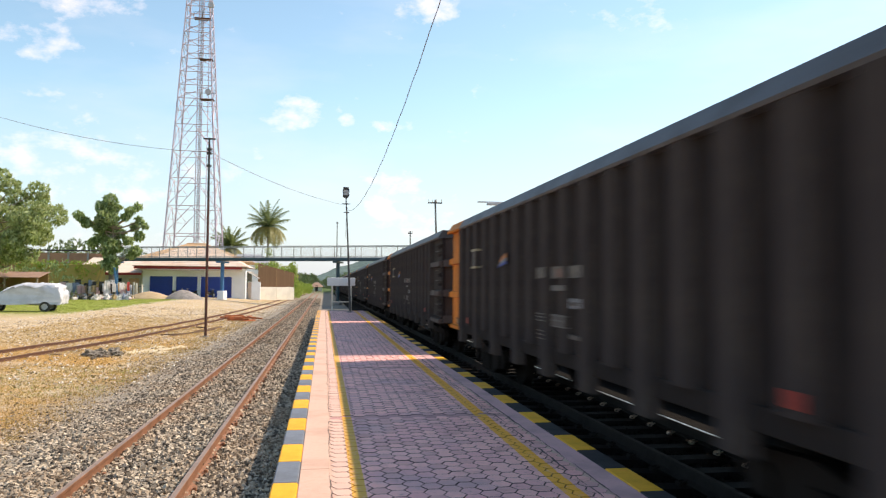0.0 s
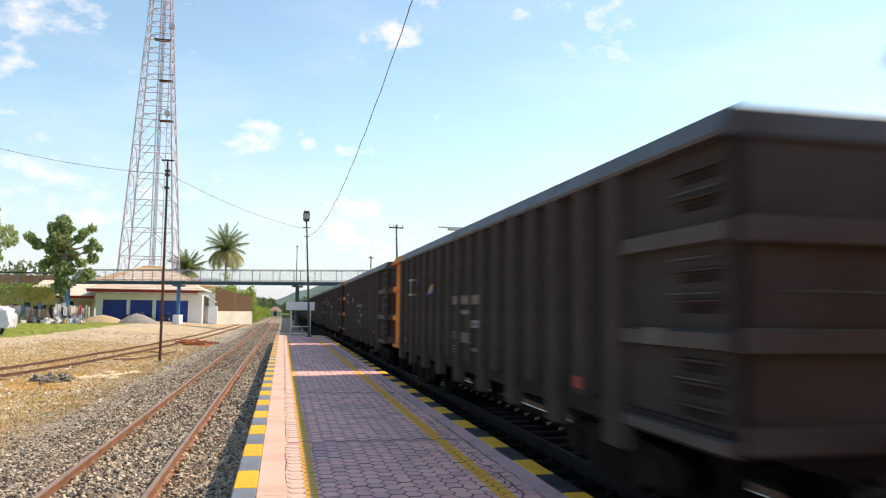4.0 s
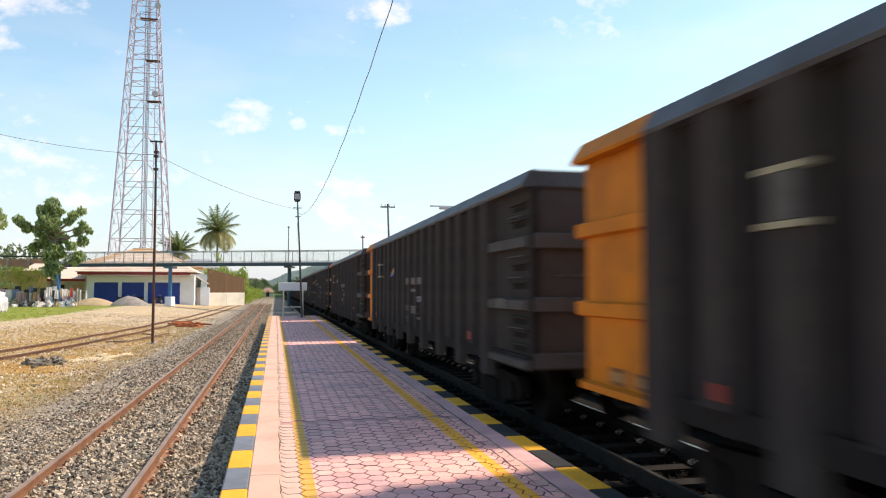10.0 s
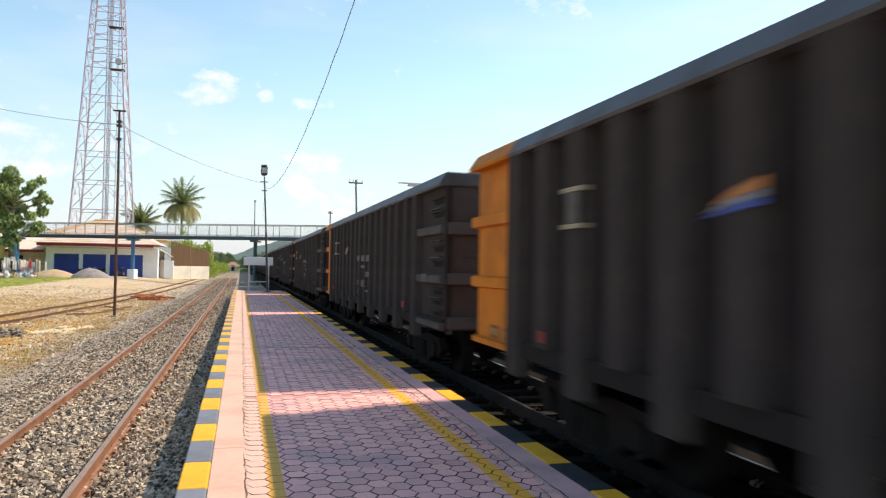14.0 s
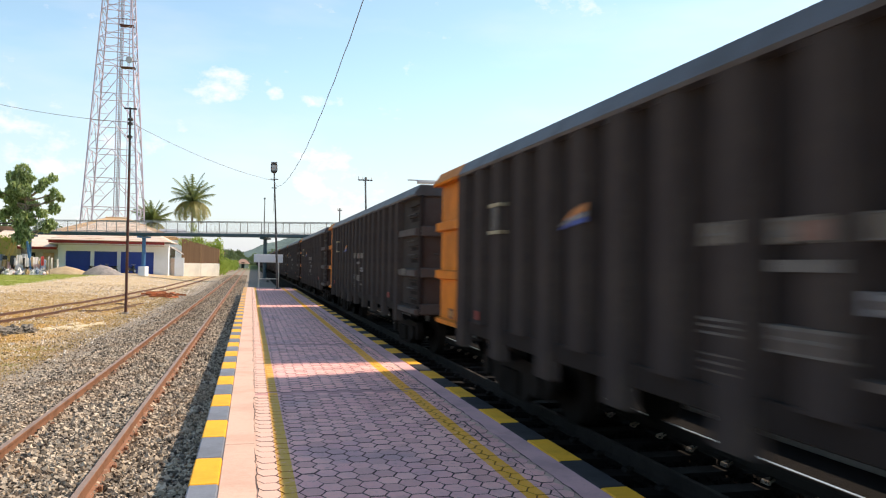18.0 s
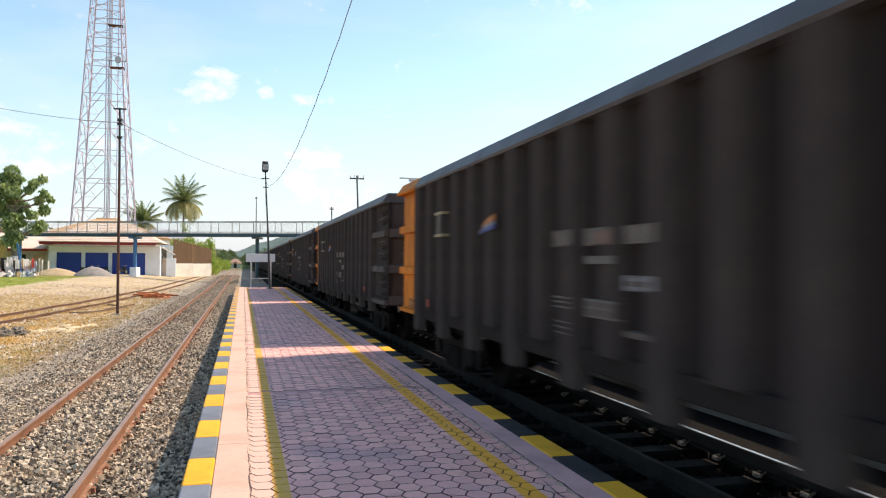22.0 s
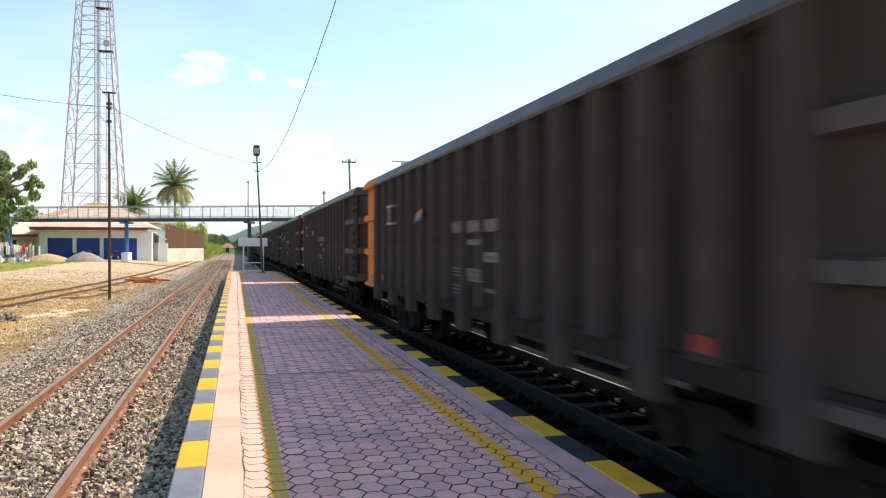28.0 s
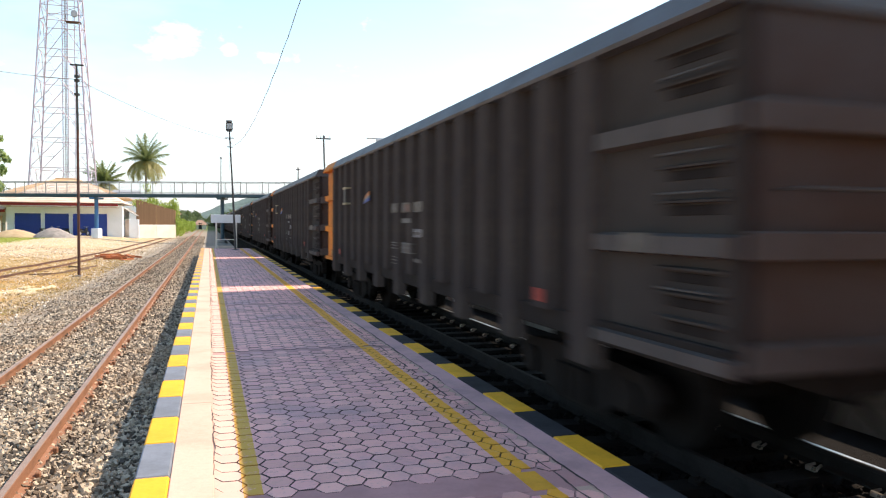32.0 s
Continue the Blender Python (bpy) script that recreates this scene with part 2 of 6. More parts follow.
# sleepers and rails near black: the train's shade is put into their colour
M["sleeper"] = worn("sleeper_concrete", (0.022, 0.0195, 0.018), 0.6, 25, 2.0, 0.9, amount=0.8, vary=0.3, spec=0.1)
M["shaderail"] = worn("oily_black_rail", (0.035, 0.030, 0.027), 0.6, 35, 3.0, 0.85, amount=0.7, spec=0.1)
M["clip"] = worn("spring_clip_steel", (0.66, 0.58, 0.50), 0.6, 60, 8.0, 0.3, metal=0.7)
s = Nodes("ballast_stone", "World")
c = s.mix(s.ramp(s.random(True), 0.0, 1.0), (0.058, 0.048, 0.039), (0.60, 0.50, 0.385))
c = s.mix(s.math("MULTIPLY", s.ramp(s.noise(1.3, 4), 0.45, 0.65), 0.4), c, (0.31, 0.205, 0.125))
M["stone"] = s.done(c, 0.9, 0.0, s.noise(80, 4), 0.4, 0.006)
# oily stone, darkened further: the shade under the train is in its colour
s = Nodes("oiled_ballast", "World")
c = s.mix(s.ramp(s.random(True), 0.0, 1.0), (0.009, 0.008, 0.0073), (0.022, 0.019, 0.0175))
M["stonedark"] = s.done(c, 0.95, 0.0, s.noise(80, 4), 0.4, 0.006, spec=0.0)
# walls darker than posts: the gaps' shade and posts' light are in the colours
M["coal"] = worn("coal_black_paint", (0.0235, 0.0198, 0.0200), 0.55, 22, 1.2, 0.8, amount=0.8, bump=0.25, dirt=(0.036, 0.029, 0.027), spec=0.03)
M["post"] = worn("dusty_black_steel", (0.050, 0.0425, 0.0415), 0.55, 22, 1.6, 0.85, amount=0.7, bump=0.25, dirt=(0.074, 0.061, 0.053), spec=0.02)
M["bay"] = worn("dusty_bay_plate", (0.052, 0.045, 0.042), 0.55, 20, 1.3, 0.85, amount=0.8, dirt=(0.036, 0.031, 0.029), spec=0.05)
M["endrust"] = worn("rust_brown_end_plate", (0.070, 0.060, 0.058), 0.55, 18, 1.2, 0.8, amount=0.8, dirt=(0.058, 0.041, 0.035), spec=0.10)
# sill slightly darker than the walls above it
M["sill"] = worn("sooty_sill_steel", (0.022, 0.0185, 0.018), 0.6, 22, 1.4, 0.85, amount=0.6, dirt=(0.034, 0.028, 0.025), spec=0.08)
M["rim"] = worn("grey_rim_steel", (0.066, 0.071, 0.082), 0.55, 18, 1.4, 0.55, amount=0.7, dirt=(0.034, 0.03, 0.028), spec=0.4)
M["orange"] = worn("orange_paint", (0.61, 0.190, 0.008), 0.55, 16, 1.3, 0.6, amount=0.75, dirt=(0.36, 0.115, 0.012), spec=0.15)
M["ledge"] = worn("grey_ledge_steel", (0.082, 0.074, 0.072), 0.6, 20, 2.0, 0.7, amount=0.6, spec=0.08)
M["bogie"] = worn("oily_bogie_steel", (0.020, 0.0168, 0.0155), 0.6, 25, 2.5, 0.85, amount=0.7, spec=0.04)
M["mark"] = worn("faded_white_stencil", (0.125, 0.117, 0.108), 0.35, 40, 6.0, 0.8, amount=0.9)
M["markb"] = worn("bluish_white_stencil", (0.21, 0.215, 0.23), 0.35, 40, 6.0, 0.8, amount=0.9)
M["cream"] = worn("cream_stencil", (0.36, 0.31, 0.20), 0.6, 40, 6.0, 0.8, amount=0.7)
M["redpatch"] = worn("red_paint", (0.26, 0.022, 0.014), 0.5, 30, 6.0, 0.7)
M["logo_o"] = worn("orange_sticker", (0.45, 0.15, 0.03), 0.6, 30, 6.0, 0.6)
M["logo_b"] = worn("blue_sticker", (0.03, 0.07, 0.30), 0.6, 30, 6.0, 0.6)


# ---- geometry helpers ----
def box(bm, x0, x1, y0, y1, z0, z1, bevel=0.0, m=None):
    made = bmesh.ops.create_cube(bm, size=1.0)["verts"]
    bmesh.ops.scale(bm, vec=(x1 - x0, y1 - y0, z1 - z0), verts=made)
    bmesh.ops.translate(bm, vec=((x0 + x1) / 2, (y0 + y1) / 2, (z0 + z1) / 2), verts=made)
    if bevel:
        edges = list({e for v in made for e in v.link_edges})
        out = bmesh.ops.bevel(bm, geom=edges, offset=bevel, segments=1, affect="EDGES", profile=0.5)
        made = list({v for f in out["faces"] for v in f.verts} | {v for v in made if v.is_valid})
    if m is not None:
        bmesh.ops.transform(bm, matrix=m, verts=[v for v in made if v.is_valid])
    return made


def tube(bm, a, b, r0, r1=None, seg=8):
    """A round bar from a to b."""
    a, b = Vector(a), Vector(b)
    r1 = r0 if r1 is None else r1
    way = b - a
    turn = way.to_track_quat("Z", "Y").to_matrix().to_4x4()
    return bmesh.ops.create_cone(bm, cap_ends=True, segments=seg, radius1=r0, radius2=r1, depth=way.length, matrix=Matrix.Translation((a + b) / 2) @ turn)["verts"]


def prism(bm, outline, axis, lo, hi):
    """An outline of (u, v) swept along an axis: x gives (y, z), y gives (x, z), z gives (x, y)."""
    def put(u, v, w):
        return {"x": (w, u, v), "y": (u, w, v), "z": (u, v, w)}[axis]
    a = [bm.verts.new(put(u, v, lo)) for u, v in outline]
    b = [bm.verts.new(put(u, v, hi)) for u, v in outline]
    bm.faces.new(a[::-1]), bm.faces.new(b)
    for i in range(len(a)):
        j = (i + 1) % len(a)
        bm.faces.new((a[i], a[j], b[j], b[i]))
    return a + b


def mesh_of(name, bm, material, smooth=False):
    bmesh.ops.recalc_face_normals(bm, faces=bm.faces)
    me = bpy.data.meshes.new(name)
    bm.to_mesh(me)
    bm.free()
    me.materials.append(material)
    if smooth:
        me.polygons.foreach_set("use_smooth", [True] * len(me.polygons))
    return me


def part(name, bm, material, parent, label="", smooth=False):
    ob = new(name, mesh_of(name, bm, material, smooth))
    ob.parent = parent
    if label:
        ob["label"] = label
    return ob


def again(ob, x=0.0, y=0.0, z=0.0, rz=0.0):
    """One more piece on the same mesh, under the same parent."""
    o = new(ob.name.split(".")[0], ob.data)
    o.parent = ob.parent
    o.matrix_basis = pose(x, y, z, 0, 0, rz)
    if "label" in ob:
        o["label"] = ob["label"]
    return o


def thing(name, label, category, x=0.0, y=0.0, z=0.0, rz=0.0, group="", kind=""):
    ob = new(name)
    ob.empty_display_size = 0.2
    ob.matrix_basis = pose(x, y, z, 0, 0, rz)
    return tagged(ob, label, category, group, kind)


def solid(name, bm, material, label, category, x=0.0, y=0.0, z=0.0, rz=0.0, group="", kind="", smooth=False):
    ob = new(name, mesh_of(name, bm, material, smooth))
    ob.matrix_basis = pose(x, y, z, 0, 0, rz)
    return tagged(ob, label, category, group, kind)


def BM():
    return bmesh.new()


def cloud_mesh(name, verts, faces, material, smooth=False):
    me = bpy.data.meshes.new(name)
    me.from_pydata(verts, [], faces)
    me.materials.append(material)
    if smooth:
        me.polygons.foreach_set("use_smooth", [True] * len(me.polygons))
    return me


def many(shape_v, shape_f, at, size, turn, jitter, rng):
    """Vertices and faces of many small copies of a shape, each with its own place, size, turn about all axes and unevenness."""
    n, k = len(at), len(shape_v)
    v = np.repeat(np.asarray(shape_v, float)[None], n, 0) * (1 + jitter * rng.uniform(-1, 1, (n, k, 1)))
    v = v * np.asarray(size).reshape(n, 1, -1)
    a, b, c = turn.T
    ca, sa, cb, sb, cc, sc = np.cos(a), np.sin(a), np.cos(b), np.sin(b), np.cos(c), np.sin(c)
    r = np.empty((n, 3, 3))
    r[:, 0] = np.stack([ca * cb, ca * sb * sc - sa * cc, ca * sb * cc + sa * sc], 1)
    r[:, 1] = np.stack([sa * cb, sa * sb * sc + ca * cc, sa * sb * cc - ca * sc], 1)
    r[:, 2] = np.stack([-sb, cb * sc, cb * cc], 1)
    v = np.einsum("nij,nkj->nki", r, v) + np.asarray(at)[:, None]
    f = (np.asarray(shape_f)[None] + (np.arange(n) * k)[:, None, None]).reshape(-1, len(shape_f[0]))
    return v.reshape(-1, 3).tolist(), f.tolist()


OCTA_V = [(1, 0, 0), (-1, 0, 0), (0, 1, 0), (0, -1, 0), (0, 0, 1), (0, 0, -1)]
OCTA_F = [(0, 2, 4), (2, 1, 4), (1, 3, 4), (3, 0, 4), (2, 0, 5), (1, 2, 5), (3, 1, 5), (0, 3, 5)]
CUBE_V = [(-1, -1, -1), (1, -1, -1), (1, 1, -1), (-1, 1, -1), (-.8, -.8, 1), (.8, -.8, 1), (.8, .8, 1), (-.8, .8, 1)]
CUBE_F = [(0, 1, 5, 4), (1, 2, 6, 5), (2, 3, 7, 6), (3, 0, 4, 7), (4, 5, 6, 7), (3, 2, 1, 0)]


def sst(v, lo, hi):
    t = min(1.0, max(0.0, (v - lo) / (hi - lo)))
    return t * t * (3 - 2 * t)


def ground_z(x, y):
    """The lie of the land: the track bed is low, the yard beside it a little higher."""
    z = -0.52 + 0.36 * sst(-x, 5.0, 15.0) + 0.2 * sst(y, 45, 85) * sst(-x, 4.0, 12.0)
    z += 0.03 * noise.noise(Vector((x * 0.35, y * 0.35, 0))) * sst(-x, 2.5, 5)
    if x > 2.0:
        z += 0.12 * sst(x, 2.0, 2.9)
    return z


# ---- ground: one sheet to the horizon ----
def make_ground():
    xs = [-3000, -1500, -700, -300, -150, -90, -60, -45] + [-36 + 1.0 * i for i in range(25)] + [-11 + 0.4 * i for i in range(36)] + [3.6 + 0.6 * i for i in range(12)] + [12, 16, 24, 40, 80, 200, 700, 1500, 3000]
    ys = [-3000, -800, -200, -60, -20, -8] + [-4 + 0.6 * i for i in range(90)] + [51 + 2.0 * i for i in range(40)] + [135, 150, 180, 240, 340, 500, 900, 1600, 3000]
    bm = BM()
    grid = [[bm.verts.new((x, y, ground_z(x, y))) for x in xs] for y in ys]
    for j in range(len(ys) - 1):
        for i in range(len(xs) - 1):
            bm.faces.new((grid[j][i], grid[j][i + 1], grid[j + 1][i + 1], grid[j + 1][i]))
    s = Nodes("yard_earth", "World")
    x, y = s.axis(0), s.axis(1)
    wob = s.math("MULTIPLY", s.math("SUBTRACT", s.noise(0.45, 5), 0.5), 2.4)
    xw = s.math("ADD", x, wob)
    col = s.mix(s.ramp(s.noise(0.7, 6, 0.7), 0.35, 0.65), (0.47, 0.35, 0.215), (0.64, 0.52, 0.36))
    col = s.mix(s.math("MULTIPLY", s.ramp(s.noise(0.30, 4, 0.6), 0.42, 0.58), s.math("MULTIPLY", s.ramp(y, 44, 24), 0.8)), col, (0.56, 0.30, 0.075))
    col = s.mix(s.math("MULTIPLY", s.ramp(s.noise(2.6, 6, 0.75), 0.48, 0.66), 0.7), col, (0.52, 0.28, 0.075))
    col = s.mix(s.math("MULTIPLY", s.ramp(s.noise(0.33, 5, 0.6), 0.56, 0.68), 0.6), col, (0.24, 0.21, 0.07))
    col = s.mix(s.math("MULTIPLY", s.ramp(s.noise(24, 6, 0.85), 0.54, 0.64), 0.9), col, (0.62, 0.51, 0.37))
    col = s.mix(s.math("MULTIPLY", s.ramp(s.noise(11, 6, 0.85), 0.50, 0.60), 0.7), col, (0.17, 0.115, 0.065))
    col = s.mix(s.math("MULTIPLY", s.ramp(s.noise(3.4, 5, 0.8), 0.60, 0.66), 0.6), col, (0.19, 0.14, 0.095))
    col = s.mix(s.math("MULTIPLY", s.ramp(s.noise(0.18, 3, 0.5), 0.56, 0.66), 0.5), col, (0.55, 0.45, 0.36))
    # pale dirt road beyond the siding, then grass
    road = s.math("MULTIPLY", s.ramp(xw, -9.0, -10.5), s.ramp(xw, -17.5, -15.5))
    col = s.mix(s.math("MULTIPLY", road, 0.65), col, (0.54, 0.42, 0.28))
    grass = s.math("MULTIPLY", s.ramp(xw, -14.0, -15.5), s.ramp(s.noise(0.6, 4), 0.25, 0.45))
    col = s.mix(s.math("MULTIPLY", grass, s.ramp(y, 40, 52)), col, (0.24, 0.28, 0.06))
    # gravelly track bed
    bed = s.math("MULTIPLY", s.ramp(s.math("ADD", x, s.math("MULTIPLY", wob, 0.6)), -5.6, -3.3), s.ramp(x, 14.0, 8.0))
    col = s.mix(s.math("MULTIPLY", bed, 0.9), col, s.mix(s.noise(30, 4, 0.8), (0.12, 0.11, 0.10), (0.40, 0.37, 0.33)))
    # near-black strip beneath the train, its shade put into the earth's colour
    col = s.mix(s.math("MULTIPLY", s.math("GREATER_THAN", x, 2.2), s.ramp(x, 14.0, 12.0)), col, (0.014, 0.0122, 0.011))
    far = s.ramp(y, 150, 260)
    col = s.mix(far, col, (0.09, 0.13, 0.05))
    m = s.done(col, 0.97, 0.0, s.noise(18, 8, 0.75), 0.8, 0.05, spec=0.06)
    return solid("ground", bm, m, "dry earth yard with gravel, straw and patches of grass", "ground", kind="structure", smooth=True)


make_ground()


# ---- platform ----
PL_X0, PL_X1, PL_Y0, PL_Y1 = -0.412, 2.70, -8.0, 48.8


def make_platform():
    plat = thing("platform", "low pink platform with hexagon pavers and striped kerbs", "platform", kind="structure")
    bm = BM()
    box(bm, PL_X0 + 0.012, PL_X1 - 0.012, PL_Y0, PL_Y1, -0.9, -0.075)
    part("platform_body", bm, M["concrete"], plat)
    bm = BM()
    box(bm, 0.06, 2.26, PL_Y0 + 0.05, PL_Y1 - 0.05, -0.075, -0.010)
    part("bedding", bm, M["joint"], plat)
    for x0, x1, nm in ((-0.200, 0.06, "edge_slab"), (2.26, 2.478, "edge_slab")):
        y = PL_Y0
        while y < PL_Y1 - 0.1:
            y1 = min(y + 4.95, PL_Y1)
            bm = BM()
            box(bm, x0, x1, y + 0.004, y1 - 0.004, -0.075, 0.0, 0.006)
            part(nm, bm, M["pink" if x0 < 1 else "pinkdull"], plat)
            y = y1
    # kerb blocks: a yellow and a grey one by turns
    for x0, x1, start in ((PL_X0, -0.203, 4.90 + 0.755), (2.481, PL_X1, 4.29)):
        pair = []
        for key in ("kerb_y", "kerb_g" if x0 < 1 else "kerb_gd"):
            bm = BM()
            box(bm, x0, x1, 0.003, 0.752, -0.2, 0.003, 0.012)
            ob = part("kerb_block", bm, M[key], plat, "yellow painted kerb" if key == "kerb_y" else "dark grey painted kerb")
            pair.append(ob)
        y, i = start - 0.755 * 16, 0
        while y < PL_Y1 - 0.8:
            src = pair[i % 2]
            if i < 2:
                src.matrix_basis = pose(0, y, 0)
            else:
                again(src, 0, y, 0)
            y += 0.755
            i += 1
    for x0, x1 in ((0.06, 0.185), (2.13, 2.26)):
        bm = BM()
        box(bm, x0, x1, PL_Y0, PL_Y1 - 0.01, -0.05, -0.0035)
        part("edge_fill", bm, M["pink"], plat, "pink mortar filling the edge of the pavers")
    # cross strips of plain concrete between the fields of pavers
    for y0, y1 in ((4.02, 4.36), (-1.0, -0.7), (9.33, 9.47), (14.9, 15.04)):
        bm = BM()
        box(bm, 0.07, 2.255, y0, y1, -0.07, -0.002, 0.006)
        strip = part("cross_strip", bm, M["pinkred"], plat, "reddish pink concrete strip")
        for xa, xb in ((0.225, 0.333), (1.878, 2.028)):
            bm = BM()
            box(bm, xa, xb, y0 + 0.006, y1 - 0.006, -0.002, 0.0005)
            part("painted_line", bm, M["lineyellow"], strip, "worn yellow line across the strip")
        bm = BM()
        box(bm, 0.187, 2.128, y0 - 0.13, y1 + 0.13, -0.06, -0.006)
        part("strip_mortar", bm, M["pinkred"], strip, "reddish mortar beside the strip")
    # ragged gaps where the pavers meet the edge slabs
    rng = random.Random(6)
    for x0 in (0.062, 2.262, 2.135):
        vs, fs = [], []
        y, x, w = 1.5, x0, 0.004
        while y < 30:
            x = x0 + 0.6 * (x - x0) + rng.uniform(-0.008, 0.008)
            w = max(0.001, min(0.005 if x0 < 1 else 0.012, w + rng.uniform(-0.0035, 0.0035)))
            vs += [(x - w, y, 0.0012), (x + w, y, 0.0012)]
            y += rng.uniform(0.04, 0.10)
        fs = [(2 * k, 2 * k + 1, 2 * k + 3, 2 * k + 2) for k in range(len(vs) // 2 - 1) if (k // 9) % 4 or x0 > 1]
        ob = new("gap", cloud_mesh("gap", vs, fs, M["joint"]))
        ob.parent = plat
    return plat


platform = make_platform()
# unseen platform added to keep sun off the ground beyond the train
bm = BM()
box(bm, 6.05, 9.5, -30.0, 120.0, -0.9, 0.02, 0.02)
box(bm, 6.0, 6.35, -30.0, 120.0, 0.02, 0.08, 0.01)
solid("far_platform", bm, M["concrete"], "unseen concrete platform added beyond the train to shade the ground", "platform", kind="structure")


# ---- tracks ----
def rail_outline(x, z):
    """Foot, web and head of a rail, head top at z."""
    return [(x - 0.06, z - 0.15), (x + 0.06, z - 0.15), (x + 0.06, z - 0.138), (x + 0.012, z - 0.118), (x + 0.01, z - 0.04), (x + 0.029, z - 0.03), (x + 0.029, z - 0.004), (x + 0.023, z),
            (x - 0.023, z), (x - 0.029, z - 0.004), (x - 0.029, z - 0.03), (x - 0.01, z - 0.04), (x - 0.012, z - 0.118), (x - 0.06, z - 0.138)]


def make_rail(xc, z, y0, y1, steel, head, parent):
    bm = BM()
    prism(bm, rail_outline(xc, z), "y", y0, y1)
    ob = part("rail", bm, M[steel], parent)
    bm = BM()
    w = 0.017 if head == "bright" else 0.025
    box(bm, xc - w, xc + w, y0, y1, z - 0.002, z + 0.003)
    part("running_face", bm, M[head], ob)
    return ob


def make_left_track():
    tr = thing("loop_track", "rusty narrow-gauge track beside the platform, sunk in ballast", "railway track", kind="structure")
    for x in (-2.42, -1.355):
        make_rail(x, -0.326, -10, 245, "rust", "rusthead", tr)
    bm = BM()
    box(bm, -0.07, 0.07, -0.05, 0.05, -0.478, -0.452, 0.008)
    box(bm, -0.10, -0.062, -0.03, 0.03, -0.476, -0.425, 0.006)
    box(bm, 0.062, 0.10, -0.03, 0.03, -0.476, -0.425, 0.006)
    plate = part("rail_clip", bm, M["rust"], tr)
    plate.matrix_basis = pose(-2.42, 3.0, 0)
    for x in (-2.42, -1.355):
        for i in range(-14, 45):
            if i or x != -2.42:
                again(plate, x, 3.0 + 0.72 * i, 0.005 * math.sin(i * 2.7))
    return tr


def make_main_track():
    tr = thing("main_track", "main line track with concrete sleepers under the train", "railway track", kind="structure")
    for x in (3.565, 4.63):
        # near head takes the train's shade in its colour, far head stays bright
        make_rail(x, -0.15, -60, 600, "shaderail", "bright" if x > 4 else "shaderail", tr)
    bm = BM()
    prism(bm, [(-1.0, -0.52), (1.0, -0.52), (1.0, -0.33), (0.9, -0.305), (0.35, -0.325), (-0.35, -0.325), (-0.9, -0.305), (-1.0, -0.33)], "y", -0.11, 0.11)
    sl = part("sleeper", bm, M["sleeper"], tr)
    sl.matrix_basis = pose(4.098, 1.0, 0)
    bm = BM()
    for d in (-0.13, 0.13):
        tube(bm, (d, -0.05, -0.285), (d * 0.5, -0.03, -0.268), 0.012, seg=6)
        tube(bm, (d, 0.05, -0.285), (d * 0.5, 0.03, -0.268), 0.012, seg=6)
        tube(bm, (d, -0.05, -0.285), (d, 0.05, -0.285), 0.014, seg=6)
        box(bm, d - 0.02, d + 0.02, -0.05, 0.05, -0.31, -0.285, 0.004)
    cl = part("spring_clip", bm, M["clip"], tr, "sprung steel rail clip")
    cl.matrix_basis = pose(4.63, 1.0, 0)
    # near clips: the same steel in near-black, shade put into the colour
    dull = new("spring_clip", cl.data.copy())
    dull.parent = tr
    dull.data.materials[0] = M["shaderail"]
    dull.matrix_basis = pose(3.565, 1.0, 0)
    for i in range(-15, 100):
        y = 1.0 + 0.605 * i
        if i:
            again(sl, 4.098, y, 0)
            again(cl, 4.63, y, 0)
            again(dull, 3.565, y, 0)
    return tr


